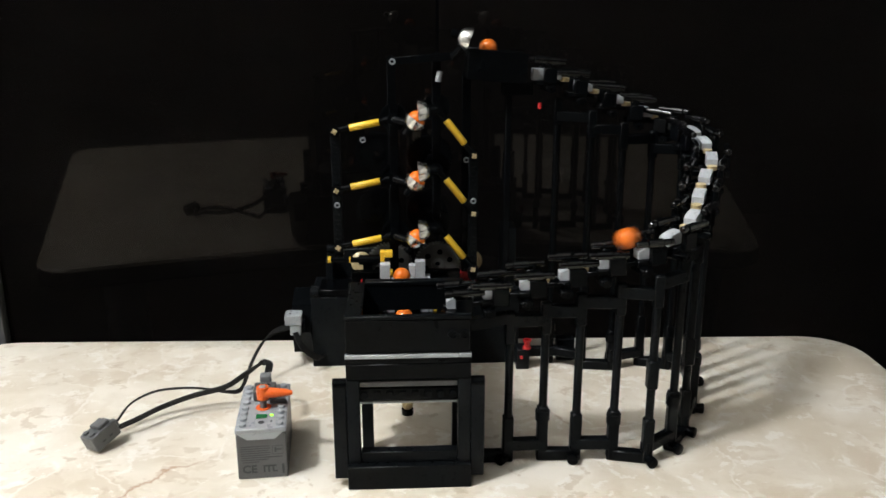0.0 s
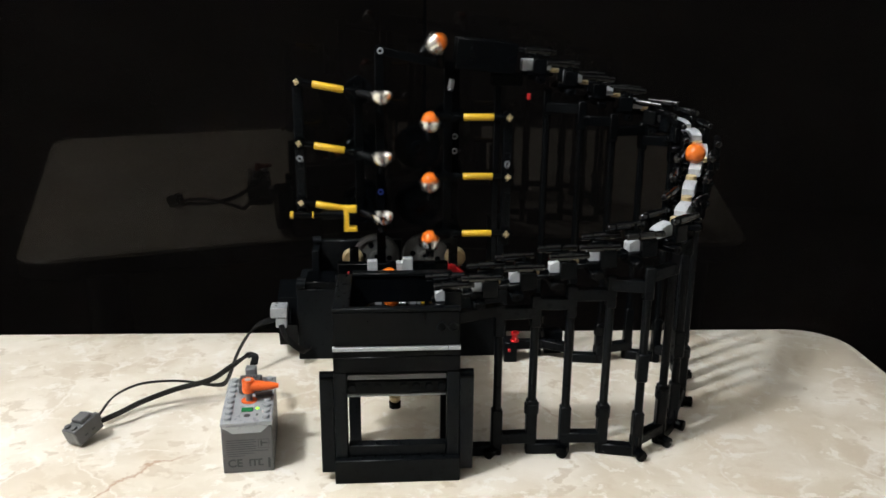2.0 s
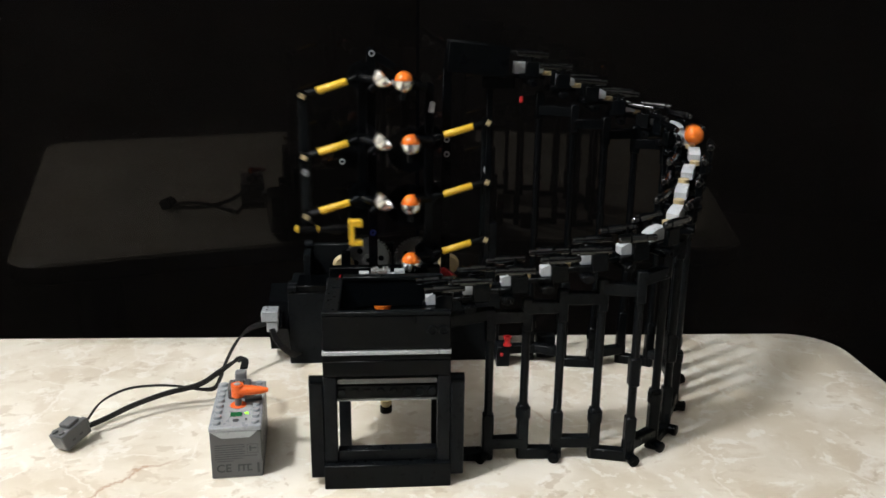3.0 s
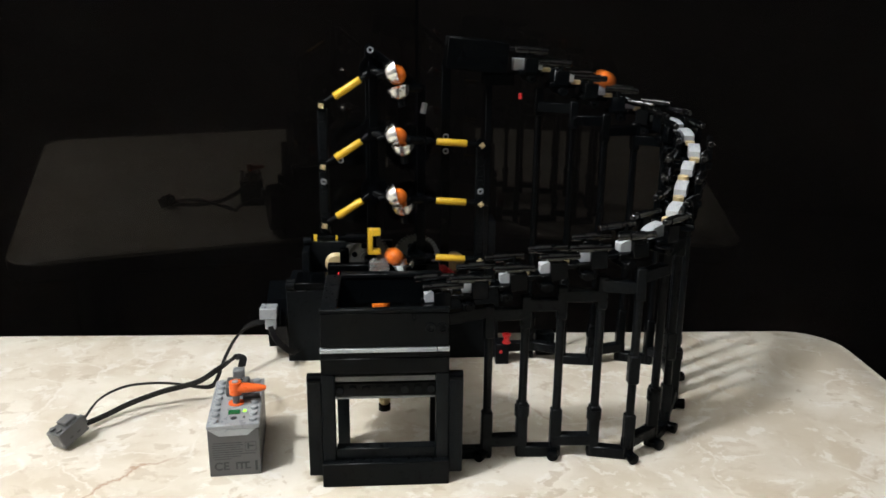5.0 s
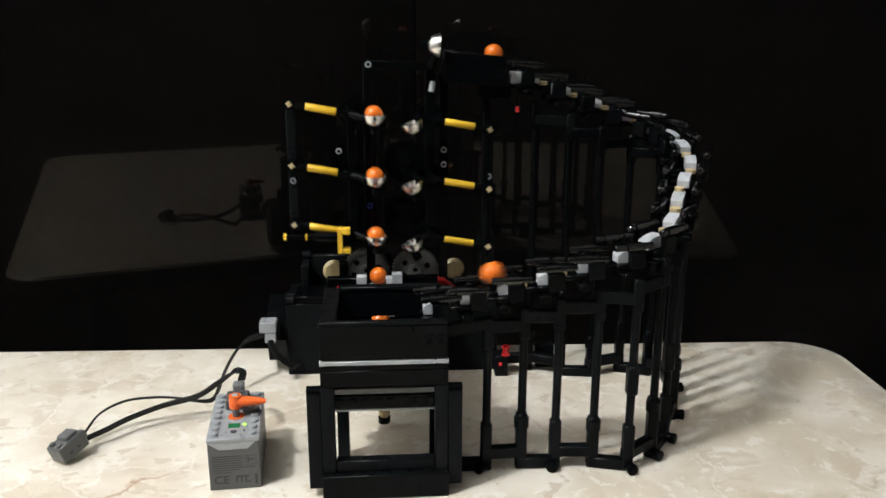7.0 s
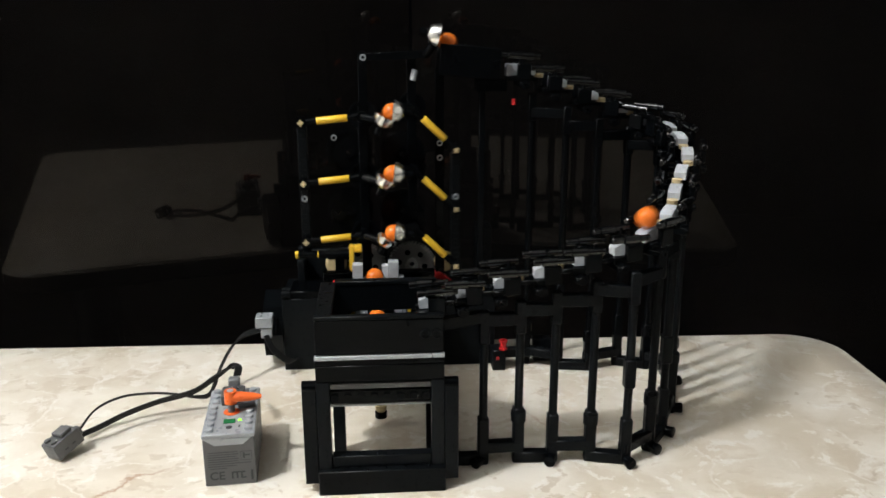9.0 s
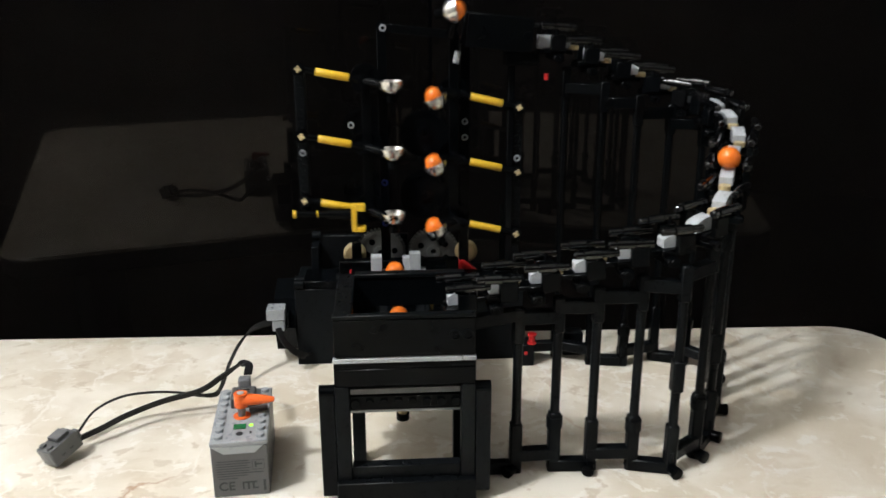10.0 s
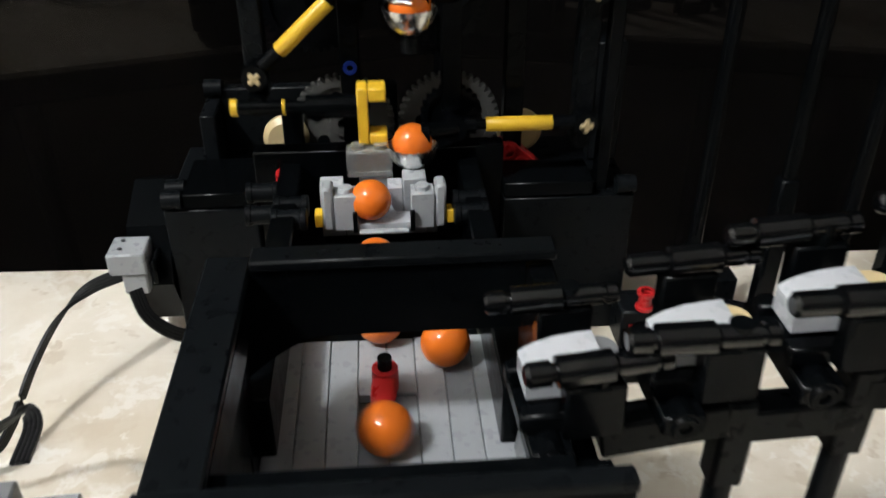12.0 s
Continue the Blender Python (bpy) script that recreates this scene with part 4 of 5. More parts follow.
    # pillars: x, y, height, and the heights of their joints
    pillars = [(0.1160, 0.5130, 0.108, 0.034), (0.1395, 0.5140, 0.114, 0.040), (0.1622, 0.5130, 0.120, 0.035), (0.1876, 0.5120, 0.127, 0.037), (0.2100, 0.5060, 0.134, 0.033),
               (0.2310, 0.5220, 0.146, 0.045), (0.2470, 0.5430, 0.152, 0.036), (0.2640, 0.5760, 0.160, 0.050), (0.2710, 0.5980, 0.168, 0.038), (0.2790, 0.6190, 0.180, 0.044), (0.2820, 0.6420, 0.188, 0.036),
               (0.1720, 0.6740, 0.228, 0.040), (0.1970, 0.6610, 0.219, 0.052), (0.2215, 0.6570, 0.210, 0.036), (0.2480, 0.6650, 0.202, 0.046), (0.2700, 0.6560, 0.194, 0.040)]
    foot = None
    for k, (x, y, h, j) in enumerate(pillars):
        # rear pillars get the darker black to stand for the weaker light there
        pillar_black = BLACK if k > 10 else SATIN
        p = part("pillar", rod(bmesh.new(), (0, 0, j), (0, 0, h - 0.022), 0.0028, seg=10), pillar_black, track, at=to_local @ pose(x, y, 0))
        part("socket", box(bmesh.new(), -0.0036, 0.0036, -0.0036, 0.0036, 0.0005, j, 0.0010), pillar_black, p)
        part("head", box(bmesh.new(), -0.0034, 0.0034, -0.0034, 0.0034, h - 0.022, h, 0.0009), pillar_black, p)
        if k % 2:
            part("collar", rod(bmesh.new(), (0, 0, j - 0.010), (0, 0, j - 0.003), 0.0050, seg=12), pillar_black, p)
        if k in (4, 6, 8, 9, 12):
            part("sleeve", box(bmesh.new(), -0.0036, 0.0036, -0.0036, 0.0036, 0.055, 0.075, 0.0009), pillar_black, p)
        out = Vector((x - 0.19, y - 0.595, 0)).normalized()
        if k not in (0, 2, 4, 5, 6, 7, 9):
            continue
        if foot is None:
            foot = part("foot", turned(bmesh.new(), [(0.0, 0.002), (0.0036, 0.002), (0.0036, 0.0068), (0.0039, 0.0070), (0.0039, 0.0094), (0.0030, 0.0098), (0.0, 0.0098)], Matrix.Translation((0, 0, 0.0040)) @ Matrix.Rotation(radians(90), 4, "Y"), 18), BLACK, p, at=pose(0, 0, 0, 0, 0, math.degrees(math.atan2(out.y, out.x))))
        else:
            share(foot, "foot", p, pose(0, 0, 0, 0, 0, math.degrees(math.atan2(out.y, out.x))))
    # low beams from pillar to pillar, and the beam that ties the track to the hopper
    order = pillars[:11] + pillars[:10:-1]
    for k, (a, b) in enumerate(zip(order, order[1:])):
        z = 0.0041 if k % 2 else 0.0122  # low and raised beams take turns, as their ends overlap
        along = (Vector(b[:2]) - Vector(a[:2])).normalized() * 0.0036
        part("ground_beam", beam(bmesh.new(), (a[0] - along.x, a[1] - along.y, z), (b[0] + along.x, b[1] + along.y, z), 0.0074, 0.0078, bevel=0.0009), SATIN, track, at=to_local)
    part("ground_beam", beam(bmesh.new(), (0.0940, 0.5130, 0.0041), (0.1195, 0.5130, 0.0041), 0.0074, 0.0078, bevel=0.0009), SATIN, track, at=to_local)
    for a, b in zip(pillars[:10], pillars[1:11]):
        level = min(a[2], b[2]) - 0.006
        part("top_beam", beam(bmesh.new(), (a[0], a[1], level), (b[0], b[1], level), 0.0070, 0.0078), SATIN, track, at=to_local)
    # rear beams darkened in colour too, as little light falls on them
    for a, b in zip(pillars[11:15], pillars[12:16]):
        level = min(a[2], b[2]) - 0.006
        part("top_beam", beam(bmesh.new(), (a[0], a[1], level), (b[0], b[1], level), 0.0070, 0.0078), BLACK, track, at=to_local)
    part("top_beam", beam(bmesh.new(), (0.0895, 0.5130, 0.100), (0.114, 0.5130, 0.104), 0.0070, 0.0078), SATIN, track, at=to_local)
    # red bits under the upper end and by the foot of the rear pillar
    part("red_pin", rod(bmesh.new(), (0.157, 0.672, 0.2190), (0.157, 0.672, 0.2235), 0.0016), RED, track, "red pin", at=to_local)
    part("red_bush", turned(bmesh.new(), [(0.0022, 0), (0.0036, 0), (0.0036, 0.0013), (0.0026, 0.0018), (0.0026, 0.0062), (0.0036, 0.0066), (0.0036, 0.0080), (0.0022, 0.0080)], None, 18), RED, track, "red bush", at=to_local @ pose(0.1510, 0.6620, 0.0185))
    part("red_axle", box(bmesh.new(), -0.0012, 0.0012, -0.001, 0.001, -0.0012, 0.0012, 0.0002), RED, track, "red axle end", at=to_local @ pose(0.1460, 0.6580, 0.0120))
    part("anchor", box(bmesh.new(), -0.0050, 0.0060, -0.004, 0.012, 0.0, 0.0180, 0.0008), SATIN, track, at=to_local @ pose(0.1470, 0.6640, 0.0))
    part("anchor_beam", box(bmesh.new(), 0.0062, 0.0320, 0.004, 0.0112, 0.0080, 0.0158, 0.0008), SATIN, track, at=to_local @ pose(0.1470, 0.6640, 0.0))
    part("anchor_block", box(bmesh.new(), 0.0322, 0.0480, 0.013, 0.0240, 0.0, 0.0200, 0.0010), SATIN, track, at=to_local @ pose(0.1470, 0.6640, 0.0))
    # tipping table at the top of the lift, where the balls roll off; it and its support take the darker black for the
    # dim light
    bm = bmesh.new()
    tilt = pose(0.1225, 0.681, 0.2535, 0, 5, 0)
    box(bm, -0.0235, 0.0235, -0.0155, -0.0085, -0.0130, 0.0105, 0.0006, tilt)
    box(bm, -0.0235, 0.0235, 0.0085, 0.0155, -0.0130, 0.0105, 0.0006, tilt)
    box(bm, -0.0235, 0.0235, -0.0083, 0.0083, -0.0130, 0.0040, 0.0006, tilt)
    part("top_chute", bm, BLACK, track, "black chute at the top of the lift", at=to_local)
    bm = bmesh.new()
    box(bm, 0.1280, 0.1520, 0.6740, 0.6900, 0.2290, 0.2380, 0.0006)
    box(bm, 0.1310, 0.1360, 0.6800, 0.6860, 0.0, 0.2288, 0.0006)
    part("chute_support", bm, BLACK, track, at=to_local)
    return track


track = build_track()


def words(text, size, parent, material, m, name="print"):
    """Lettering as a flat mesh."""
    curve = bpy.data.curves.new("lettering", "FONT")
    curve.body, curve.size, curve.extrude, curve.offset = text, size, 0.00008, 0.00018
    holder = new("lettering", curve)
    data = bpy.data.meshes.new_from_object(holder)
    bpy.data.objects.remove(holder)
    data.materials.append(material)
    ob = new(name, data)
    ob.parent, ob.matrix_basis = parent, m
    return ob


def build_battery_box():
    bat = thing("battery_box", pose(-0.0465, 0.4985, 0, 0, 0, 4.5), "grey battery box with an orange switch lever, on the table", "battery box")
    part("case", box(bmesh.new(), -0.0160, 0.0160, 0.0, 0.0660, 0.0, 0.0328, 0.0006), DARKGREY, bat, "dark grey case with printed front")
    bm = bmesh.new()
    box(bm, -0.0164, 0.0164, -0.0004, 0.0664, 0.0330, 0.0362, 0.0006)
    part("lid", bm, GREY, bat, "light grey studded lid")
    bm = bmesh.new()
    pts = [(-0.0152, 0.0331), (-0.0088, 0.0286), (0.0088, 0.0286), (0.0138, 0.0331)]
    a = [bm.verts.new((x, -0.0005, z)) for x, z in pts]
    b = [bm.verts.new((x, 0.001, z)) for x, z in pts]
    bm.faces.new(a)
    bm.faces.new(b[::-1])
    for i in range(4):
        bm.faces.new((a[i], a[(i + 1) % 4], b[(i + 1) % 4], b[i]))
    part("lid_tongue", bm, GREY, bat)
    stud = part("stud", turned(bmesh.new(), [(0, 0.0018), (0.0022, 0.0018), (0.0025, 0.0014), (0.0025, 0.0)], None, 16), GREY, bat, at=pose(-0.012, 0.0050, 0.0362))
    for i in range(8):
        for x in (-0.012, 0.012):
            if not (x < 0 and i == 0):
                share(stud, "stud", bat, pose(x, 0.0050 + 0.008 * i, 0.0362))
    part("switch_ring", rod(bmesh.new(), (0, 0, 0.0362), (0, 0, 0.0367), 0.0052, seg=24), LEVER_ORANGE, bat, "orange ring round the switch", at=pose(0, 0.0300, 0))
    part("switch_post", rod(bmesh.new(), (0, 0, 0.0367), (0, 0, 0.0455), 0.0023, seg=12), MIDGREY, bat, at=pose(0, 0.0300, 0))
    bm = bmesh.new()
    rod(bm, (0, 0, 0.0430), (0, 0, 0.0515), 0.0041, seg=18)
    rings = []
    for x, w, h in ((0.001, 0.0040, 0.0036), (0.008, 0.0036, 0.0033), (0.015, 0.0026, 0.0026), (0.0200, 0.0014, 0.0014)):
        rings.append([bm.verts.new((x, w * math.cos(q), 0.0472 + h * math.sin(q))) for q in [2 * math.pi * k / 12 for k in range(12)]])
    for p, q in zip(rings, rings[1:]):
        for i in range(12):
            bm.faces.new((p[i], p[(i + 1) % 12], q[(i + 1) % 12], q[i]))
    bm.faces.new(rings[-1])
    lev = part("switch_lever", bm, LEVER_ORANGE, bat, "orange pointed lever", at=pose(0, 0.0300, 0, 0, 0, -6))
    part("lever_pin", rod(bmesh.new(), (0, 0, 0.0514), (0, 0, 0.0519), 0.0022, seg=12), GREY, lev)
    part("indicator", box(bmesh.new(), -0.0040, 0.0034, 0.0138, 0.0195, 0.0363, 0.0367, 0.0004), GREEN, bat, "green switch window")
    part("led", rod(bmesh.new(), (0.0062, 0.0175, 0.0363), (0.0062, 0.0175, 0.0368), 0.0012, seg=12), LED, bat, "lit green indicator")
    part("socket", rod(bmesh.new(), (0.0, 0.0085, 0.0363), (0.0, 0.0085, 0.0365), 0.0021, seg=16), INK, bat, "dark round socket")
    # flat dark bar for the shade inside a slot
    part("slot", box(bmesh.new(), 0.0058, 0.0070, 0.0080, 0.0105, 0.0363, 0.0365, 0), INK, bat)
    # plug pressed onto the back end
    plug = part("plug", box(bmesh.new(), -0.0075, 0.0075, 0.0390, 0.0545, 0.0364, 0.0440, 0.0008), DARKGREY, bat, "dark grey plug with bright contacts")
    part("plug_neck", box(bmesh.new(), -0.0038, 0.0038, 0.0548, 0.0620, 0.0364, 0.0480, 0.0008), MIDGREY, plug)
    c = part("contact", box(bmesh.new(), -0.0008, 0.0008, -0.0020, 0.0020, 0, 0.0006, 0.0001), CHROME, plug, at=pose(-0.0030, 0.0480, 0.0440))
    for x in (-0.001, 0.001, 0.003):
        share(c, "contact", plug, pose(x, 0.0480, 0.0440))
    part("finger", rod(bmesh.new(), (0.0040, 0.0340, 0.0385), (0.0150, 0.0360, 0.0385), 0.0014, 0.0022, seg=10), MIDGREY, bat)
    # print on the front: lines of small type, a pictogram and approval marks
    upright = pose(0, 0, 0, 90, 0, 0)
    for z, x0, x1 in ((0.0235, -0.0130, 0.0050), (0.0219, -0.0135, 0.0055), (0.0203, -0.0135, 0.0040), (0.0187, -0.0135, 0.0055), (0.0171, -0.0135, 0.0050), (0.0155, -0.0135, 0.0130), (0.0139, -0.0135, 0.0040), (0.0123, -0.0125, -0.0020)):
        part("print_line", box(bmesh.new(), x0, x1, -0.00012, 0.00004, z - 0.00025, z + 0.00025, 0), INK, bat)
    bm = bmesh.new()
    for x0, x1, z0, z1 in ((0.0068, 0.0138, 0.0233, 0.0236), (0.0068, 0.0138, 0.0172, 0.0175), (0.0068, 0.0071, 0.0172, 0.0236), (0.0135, 0.0138, 0.0172, 0.0236), (0.0082, 0.0094, 0.0186, 0.0226), (0.0094, 0.0126, 0.0203, 0.0213)):
        box(bm, x0, x1, -0.00012, 0.00004, z0, z1, 0)
    part("pictogram", bm, INK, bat)
    words("CE", 0.0078, bat, INK, Matrix.Translation((-0.0130, -0.00005, 0.0046)) @ upright, "approval_mark")
    bm = bmesh.new()
    for x0, x1, z0, z1 in ((0.0005, 0.0090, 0.0086, 0.0096), (0.0005, 0.0016, 0.0046, 0.0090), (0.0034, 0.0046, 0.0046, 0.0090), (0.0062, 0.0074, 0.0046, 0.0090), (0.0074, 0.0096, 0.0046, 0.0056)):
        box(bm, x0, x1, -0.00012, 0.00004, z0, z1, 0)
    part("approval_mark", bm, INK, bat)
    part("print_bar", box(bmesh.new(), 0.0125, 0.0140, -0.00012, 0.00004, 0.0030, 0.0100, 0), INK, bat)


build_battery_box()


def ribbon(bm, points, sides, width=0.0052, thick=0.0014, ridges=4, sub=10):
    """A flat four-wire cable along a smooth line; sides gives its width direction at each point."""
    pts = [np.array(p, float) for p in points]
    sid = [np.array(s, float) for s in sides]
    xs = np.arange(len(pts), dtype=float)
    P = [2 * pts[0] - pts[1]] + pts + [2 * pts[-1] - pts[-2]]
    S = [sid[0]] + sid + [sid[-1]]
    X = np.concatenate(([-1.0], xs, [xs[-1] + 1]))
    rings = []
    for k in range(int(xs[-1] * sub) + 1):
        u = k / sub
        c = Vector(smooth_between(X, np.array(P), u))
        c2 = Vector(smooth_between(X, np.array(P), min(u + 0.05, xs[-1])))
        c1 = Vector(smooth_between(X, np.array(P), max(u - 0.05, 0)))
        t = (c2 - c1).normalized()
        w = Vector(smooth_between(X, np.array(S), u))
        w = (w - t * w.dot(t)).normalized()
        n = t.cross(w)
        ring = []
        m = ridges * 4
        for q in range(m + 1):
            a = q / m
            h = thick / 2 * (0.72 + 0.28 * abs(math.sin(math.pi * ridges * a)))
            ring.append(c + w * (a - 0.5) * width + n * h)
        for q in range(m, -1, -1):
            a = q / m
            h = thick / 2 * (0.72 + 0.28 * abs(math.sin(math.pi * ridges * a)))
            ring.append(c + w * (a - 0.5) * width - n * h)
        rings.append([bm.verts.new(p) for p in ring])
    for a, b in zip(rings, rings[1:]):
        for i in range(len(a)):
            j = (i + 1) % len(a)
            bm.faces.new((a[i], a[j], b[j], b[i]))
    bm.faces.new(rings[0])
    bm.faces.new(rings[-1][::-1])
    return bm


def build_cables():
    lead = thing("extension_lead", pose(-0.1660, 0.5500, 0.0), "dark grey plug with two flat black cables, on the table", "cable")
    turn = pose(0.0020, -0.0040, 0.0042, 17, -8, -36) @ Matrix.Scale(0.88, 4)
    body = part("plug", box(bmesh.new(), -0.0080, 0.0080, -0.0120, 0.0120, 0.0, 0.0135, 0.0008), DARKGREY, lead, "dark grey square plug", at=turn)
    part("plug_cap", box(bmesh.new(), -0.0060, 0.0060, -0.0020, 0.0085, 0.0136, 0.0165, 0.0006), DARKGREY, body)
    s = part("stud", rod(bmesh.new(), (0, 0, 0.0134), (0, 0, 0.0151), 0.0024, seg=14), DARKGREY, body, at=pose(-0.004, -0.0078, 0))
    share(s, "stud", body, pose(0.004, -0.0078, 0))
    part("plug_neck", box(bmesh.new(), -0.0030, 0.0030, 0.0120, 0.0160, 0.0030, 0.0100, 0.0006), DARKGREY, body)
    # thin dark bars painted as the depth of two slots
    sl = part("slot", box(bmesh.new(), 0.0080, 0.0082, -0.0050, -0.0020, 0.0045, 0.0058, 0), INK, body)
    share(sl, "slot", body, pose(0, 0.007, 0))
    lo = Vector((-0.1660, 0.5500, 0.0))
    to = lambda pts: [Vector(p) - lo for p in pts]
    a = [(-0.1620, 0.5650, 0.0080), (-0.154, 0.578, 0.017), (-0.139, 0.589, 0.021), (-0.120, 0.596, 0.020), (-0.104, 0.602, 0.016), (-0.092, 0.605, 0.012), (-0.082, 0.611, 0.0095), (-0.0790, 0.622, 0.0120), (-0.0755, 0.638, 0.0215), (-0.0690, 0.652, 0.0315), (-0.0600, 0.664, 0.0370), (-0.0480, 0.672, 0.0385)]
    tall, edge = (0.1, -0.45, 0.9), (0.12, 1.0, -0.35)
    part("motor_cable", ribbon(bmesh.new(), to(a), [(0.5, -0.6, 0.5), (0.4, -0.7, 0.5), (0.2, -0.8, 0.5), (0.1, -0.8, 0.5), (0.1, -0.8, 0.5), (0.1, -0.7, 0.6), (0.1, -0.5, 0.8), (0.1, 0.3, 0.9), edge, edge, (0, 0.9, 0.3), (0, 0.8, 0.6)], sub=8), RUBBER, lead, "flat black cable to the motor")
    b = [(-0.1590, 0.5600, 0.0070), (-0.147, 0.568, 0.0095), (-0.134, 0.581, 0.0115), (-0.1135, 0.592, 0.0150), (-0.0885, 0.594, 0.0210), (-0.0730, 0.597, 0.0300), (-0.0605, 0.597, 0.0385), (-0.0530, 0.586, 0.0430), (-0.0512, 0.570, 0.0440)]
    part("battery_cable", ribbon(bmesh.new(), to(b), [tall, tall, tall, tall, tall, tall, (0.5, -0.6, 0.6), (1, 0.1, 0.1), (1, 0.1, 0)], sub=8), RUBBER, lead, "flat black cable to the battery box")
    loop = thing("motor_cable_loop", pose(-0.0440, 0.668, 0.0), "short flat black cable hanging from the motor plug", "cable")
    c = [(0.0010, -0.0040, 0.0360), (0.0050, -0.0090, 0.0280), (0.0120, -0.0080, 0.0190), (0.0190, -0.0020, 0.0120), (0.0230, 0.0060, 0.0100)]
    part("cable", ribbon(bmesh.new(), c, [(0.6, 0.8, 0)] * 5), RUBBER, loop)


build_cables()


# ---- balls ----
N_BALLS = 10
LEAD = {6: (0.075, 0.075), 1: (0.0, 0.075), 4: (-0.04, -0.04), 0: (0.05, 0.05), 5: (0.0, -0.03), 2: (0.0, -0.06), 8: (0.02, 0.028)}  # seconds by which a ball runs ahead on the upper and lower track


def build_balls():
    bm = bmesh.new()
    bmesh.ops.create_uvsphere(bm, u_segments=32, v_segments=20, radius=R_BALL)
    first = tagged(part("ball", bm, ORANGE, None), "glossy orange plastic ball in the ball machine", "ball", "orange balls")
    out = [first]
    for _ in range(N_BALLS - 1):
        out.append(copy_thing(first, Matrix()))
    return out


balls = build_balls()

RUN_T = [1.0, 1.0445, 1.1, 1.2, 1.3, 1.4, 1.5, 1.62, 1.8, 1.95, 2.1, 2.24, 2.4, 2.5, 2.6]
RUN_S = [-2.75, -2.42, -2.12, -1.60, -0.95, -0.22, 1.0, 2.8, 5.9, 7.9, 9.6, 11.5, 13.9, 15.2, 16.8]


def run_place(s):
    """A ball's centre at s track pieces below the top piece; the chute lies above it."""
    up = Vector((0, 0, R_BALL))
    if s < 0:
        top = Vector(TRACK[0]) + up
        edge = Vector((0.1430, 0.681, 0.2635))
        start = Vector((0.1030, 0.681, 0.2665))
        if s > -0.6:
            return edge.lerp(top, (s + 0.6) / 0.6)
        return start.lerp(edge, (s + 2.6) / 2.0)
    pts = [2 * Vector(TRACK[0]) - Vector(TRACK[1])] + [Vector(p) for p in TRACK] + [2 * Vector(TRACK[-1]) - Vector(TRACK[-2])]
    xs = np.arange(-1, len(TRACK) + 1, dtype=float)
    s = min(s, len(TRACK) - 1.001)
    return Vector(smooth_between(xs, np.array([tuple(p) for p in pts]), s)) + up


def ease(u):
    u = clip(u, 0.0, 1.0)
    return u * u * (3 - 2 * u)


REST = [(5.46, (0.0470, 0.5510, 0.0676)), (5.53, (0.0350, 0.5470, 0.0676)), (5.61, (0.0430, 0.5530, 0.0676)), (5.69, (0.0490, 0.5510, 0.0676)), (5.81, (0.0470, 0.5730, 0.0676)), (5.90, (0.0600, 0.5800, 0.0676)), (5.99, (0.0725, 0.5820, 0.0676)),
        (6.16, (0.0660, 0.5900, 0.0676)), (6.34, (0.0740, 0.5830, 0.0676)), (6.45, (0.0775, 0.5810, 0.0676)), (6.69, (0.0660, 0.5840, 0.0676)), (6.94, (0.0560, 0.5900, 0.0676)), (7.40, (0.0480, 0.5920, 0.0676)),
        (7.80, (0.0480, 0.5970, 0.0676)), (8.05, (0.0475, 0.6120, 0.0676)), (8.5, (0.0470, 0.6260, 0.0676)), (9.2, (0.0480, 0.6420, 0.0692)), (9.34, (0.0480, 0.6460, 0.0770)),
        (9.45, (0.0465, 0.6480, 0.0782)), (9.72, (0.0460, 0.6490, 0.0785)), (9.86, (0.0460, 0.6580, 0.0785)), (10.0, (0.0460, 0.6590, 0.0867))]


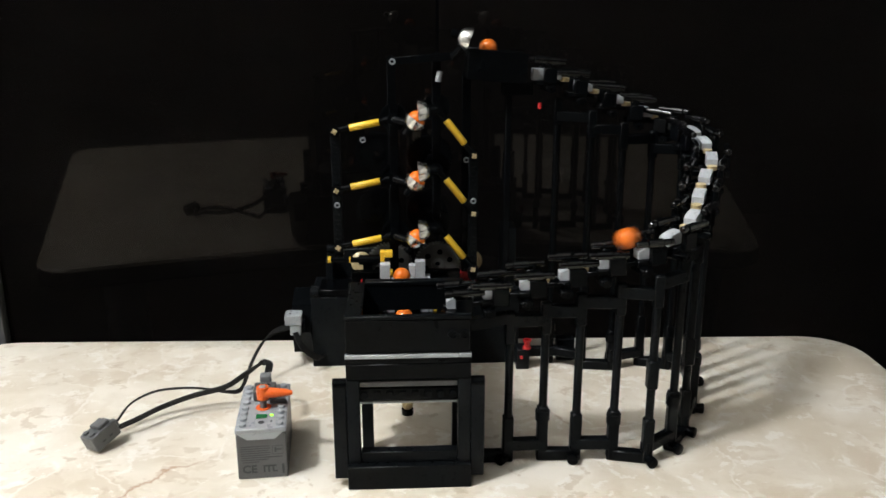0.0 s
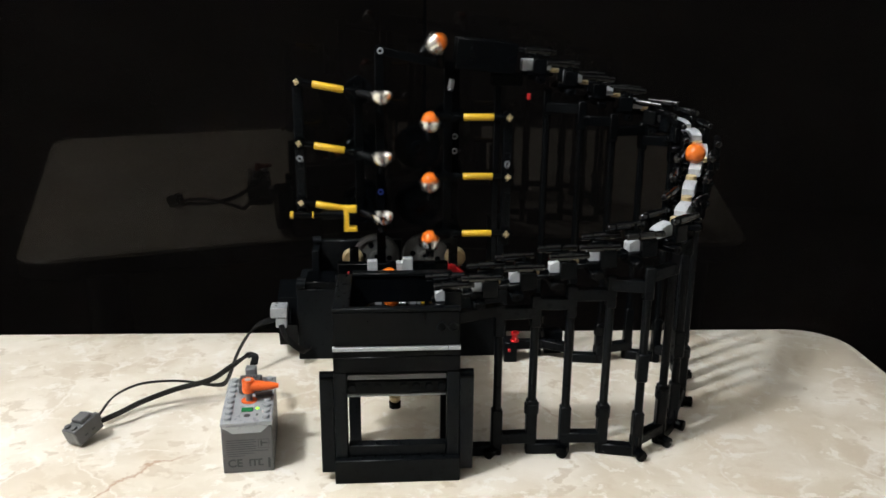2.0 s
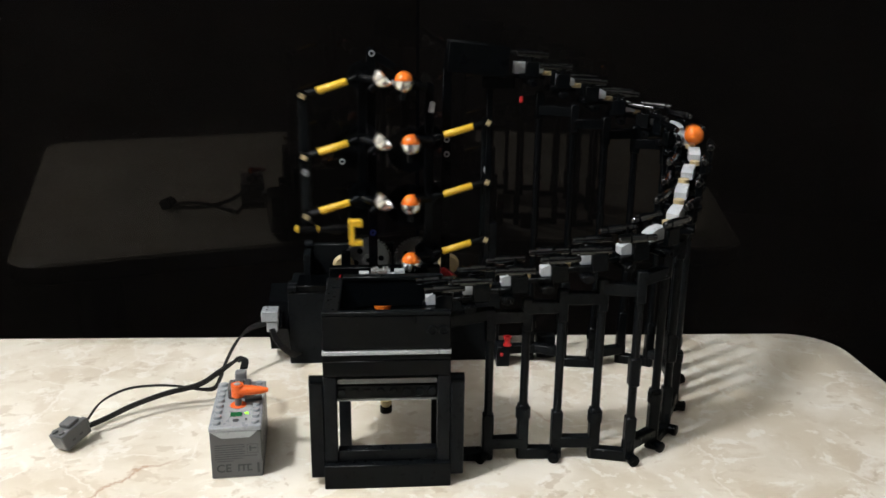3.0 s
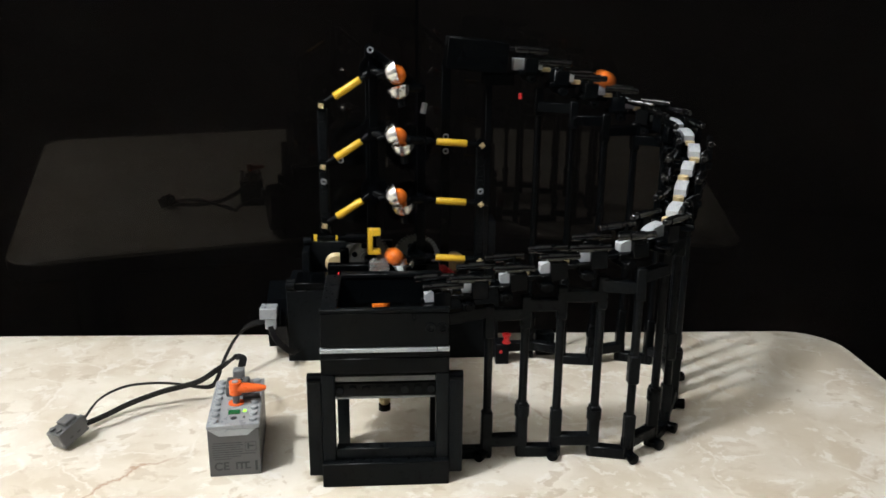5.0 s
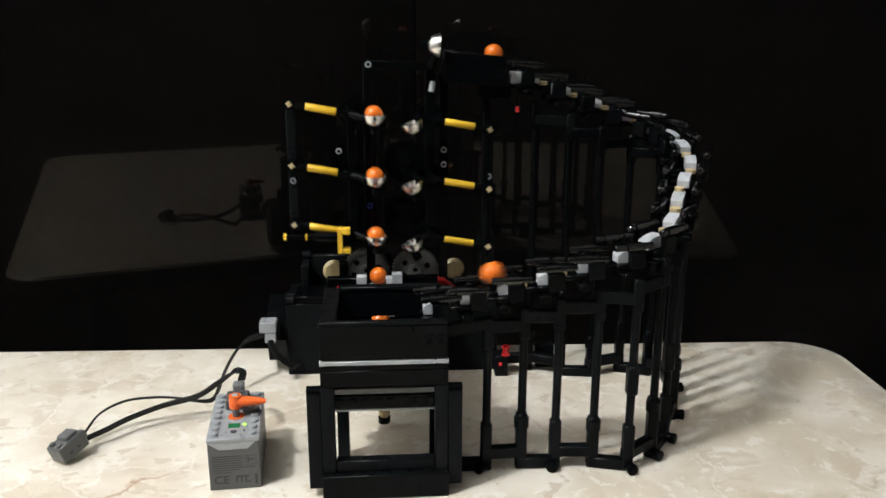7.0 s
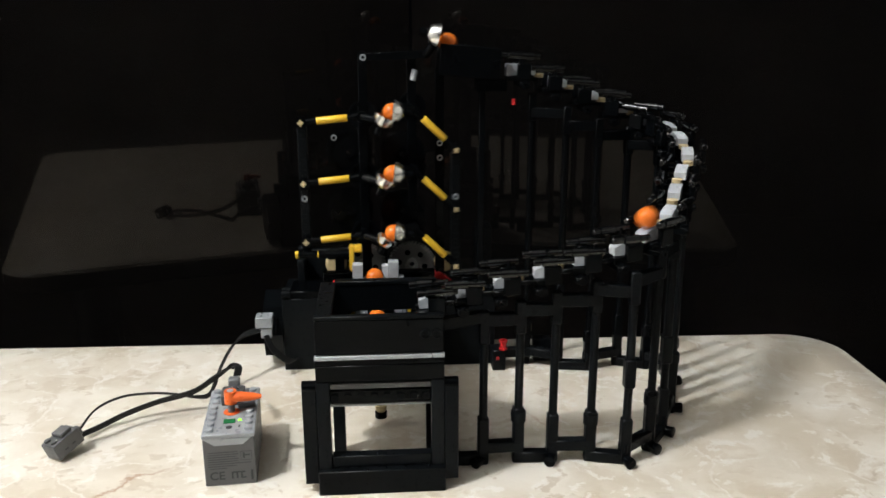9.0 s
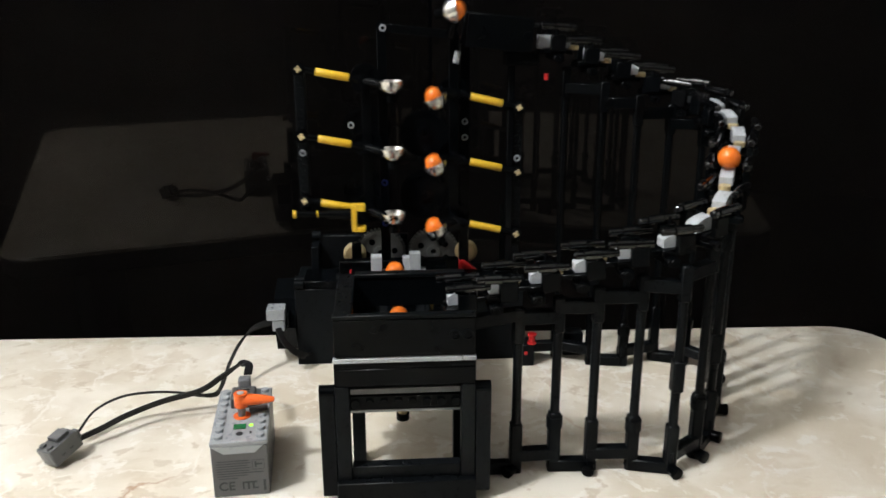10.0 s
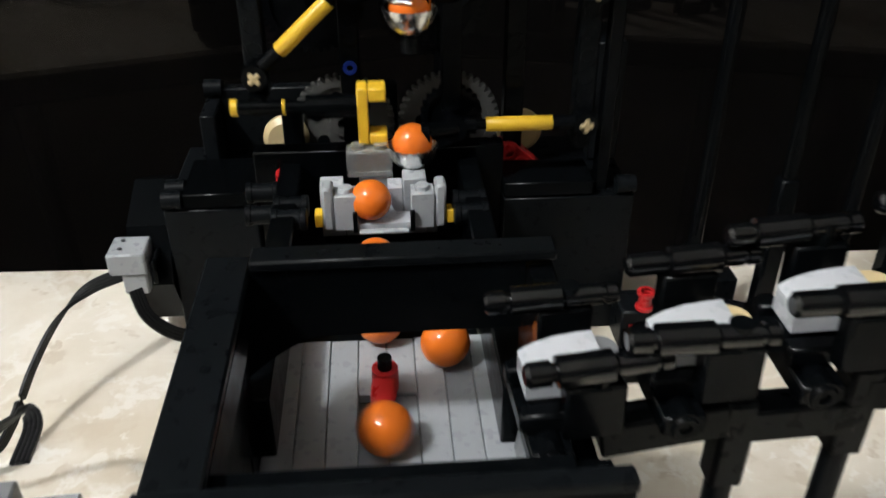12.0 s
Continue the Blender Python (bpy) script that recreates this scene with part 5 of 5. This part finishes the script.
def ball_place(local, t, lead):
    """Where a ball is at its own age in seconds, counted from 1.0; t is the clip's time for the lift's pose."""
    s = lift_state(t)
    age = local - 1.0
    k = age / PERIOD
    if age < 0.62:
        z = lifter_at.z + float(clear_at(t)[0]) + 0.0017 + R_BALL
        here = Vector((0.0460 + 0.006 * ease((age - 0.5) / 0.12), 0.6590 + 0.0085 * ease((age - 0.22) / 0.16), z))
        nxt = flat(right_ball(s, 2), YL + CUP_Y)
        return here.lerp(nxt, ease((age - 0.53) / 0.12))
    stops = []
    for level in (2, 1, 0):
        stops.append(("R", level, (2 - level) * PERIOD + 0.56, (2 - level + 1) * PERIOD + 0.02))
        stops.append(("L", level, (2 - level + 1) * PERIOD + 0.02, (2 - level + 1) * PERIOD + 0.56))
    stops.append(("T", 0, 3 * PERIOD + 0.56, 4 * PERIOD + 0.02))

    def where(kind, level):
        if kind == "R":
            return flat(right_ball(s, level), YL + CUP_Y)
        if kind == "L":
            return flat(left_ball(s, level), YL + CUP_Y)
        return flat(top_ball(s), YL + CUP_Y)
    if age < 4 * PERIOD:
        for i, (kind, level, a, b) in enumerate(stops):
            if age < b + 0.10 or i == len(stops) - 1:
                here = where(kind, level)
                if i + 1 < len(stops):
                    here = here.lerp(where(*stops[i + 1][:2]), ease((age - b) / 0.10))
                return here
    run = age - 4 * PERIOD + 1.0
    run += clip((run - 1.2) / 0.4, 0, 1) * (lead[0] + (lead[1] - lead[0]) * clip((run - 1.6) / 0.4, 0, 1))
    if run < RUN_T[-1]:
        xs = np.array([RUN_T[0] - 0.1] + RUN_T + [RUN_T[-1] + 0.1])
        ss = np.array([RUN_S[0] - 0.4] + RUN_S + [RUN_S[-1] + 1.6])
        p = run_place(float(np.interp(run, xs, ss)))
        if run < 1.05:
            p = where("T", 0).lerp(p, ease((run - 1.0) / 0.05))
        return p
    end = Vector(TRACK[-1]) + Vector((0, 0, R_BALL))
    start = (RUN_T[-1] - lead[1] - 1.0) / PERIOD + 4.0
    rows = [(start, tuple(end))] + [r for r in REST if r[0] > start + 0.03]
    for (k0, p0), (k1, p1) in zip(rows, rows[1:]):
        if k <= k1:
            return Vector(p0).lerp(Vector(p1), ease((k - k0) / (k1 - k0)))
    return Vector(REST[-1][1])


def motions():
    times = [round(i * 0.05, 3) for i in range(241)]
    states = [lift_state(t) for t in times]
    rel = lambda v, y=0.0: Vector((v.x - HX, y, v.y))

    def key(ob, fn):
        walk(ob, [(t, fn(t, s)) for t, s in zip(times, states)])

    def spin(angle):
        return Matrix.Rotation(radians(angle), 4, "Y")

    drop = lambda level: Vector((0, 0, -0.048 * level))
    for level in range(3):
        key(moving["left_arms"][level], lambda t, s, d=drop(level): Matrix.Translation(rel(s.cl) + d) @ spin(-s.la))
        key(moving["right_arms"][level], lambda t, s, d=drop(level): Matrix.Translation(rel(s.cr) + d) @ spin(180 + s.ra))
        key(moving["left_cups"][level], lambda t, s, v=level: Matrix.Translation(rel(left_ball(s, v), CUP_Y)) @ spin(left_tilt(s)))
        key(moving["right_cups"][level], lambda t, s, v=level: Matrix.Translation(rel(right_ball(s, v), CUP_Y)) @ spin(-right_tilt(s)))
        key(moving["left_holders"][level], lambda t, s, d=drop(level): Matrix.Translation(rel(s.hl) + d))
        key(moving["right_holders"][level], lambda t, s, d=drop(level): Matrix.Translation(rel(s.hr) + d) @ spin(180))
    key(moving["left_link"], lambda t, s: Matrix.Translation(rel(s.cl)))
    key(moving["right_link"], lambda t, s: Matrix.Translation(rel(s.cr)))
    key(moving["left_rail"], lambda t, s: Matrix.Translation(rel(s.hl)))
    key(moving["right_rail"], lambda t, s: Matrix.Translation(rel(s.hr)))
    key(moving["pusher"], lambda t, s: Matrix.Translation(rel(s.cl) + drop(2)))
    key(moving["top_link"], lambda t, s: Matrix.Translation(rel(PIVOT)) @ spin(-s.b))
    key(moving["top_holder"], lambda t, s: Matrix.Translation(rel(s.x)) @ spin(s.theta))
    key(moving["top_cup"], lambda t, s: Matrix.Translation(rel(top_ball(s), CUP_Y)) @ spin(top_tilt(s)))
    key(moving["crank_ring"], lambda t, s: Matrix.Translation(rel(Vector((0.0160, 0.1920 - 0.85 * (s.hl.y - 0.2105))), 0.012)))
    for ob, at, way in moving["gears"] + base_gears:
        key(ob, lambda t, s, at=at, way=way: Matrix.Translation(at) @ spin(way * 360 * t / PERIOD))
    for ob, at, way in base_cams:
        key(ob, lambda t, s, at=at, way=way: Matrix.Translation(at) @ spin(way * 360 * t / PERIOD))
    key(stirrer, lambda t, s: pose(-0.0005, 0.0882, 0.0655, 0, 0, -5 - 360 * (t - 12.0) / PERIOD))
    key(step, lambda t, s: Matrix.Translation(step_at + Vector((0, 0, float(step_lift(t)[0])))))
    key(block, lambda t, s: Matrix.Translation(block_at + Vector((0, 0, float(block_lift(t)[0])))))
    key(lifter, lambda t, s: Matrix.Translation(lifter_at + Vector((0, 0, float(clear_at(t)[0])))))
    cycle = N_BALLS * PERIOD
    for k, ball in enumerate(balls):
        rows = []
        for i in range(361):
            t = i / 30
            local = 1.0 + (t - 1.0 + k * PERIOD) % cycle
            shift = (0.02 if t > 6 else -0.05) * (k == 6)
            lead = tuple(v + shift for v in LEAD.get(k, (0.0, 0.0)))
            rows.append((t, Matrix.Translation(ball_place(local, t, lead))))
        walk(ball, rows)


motions()
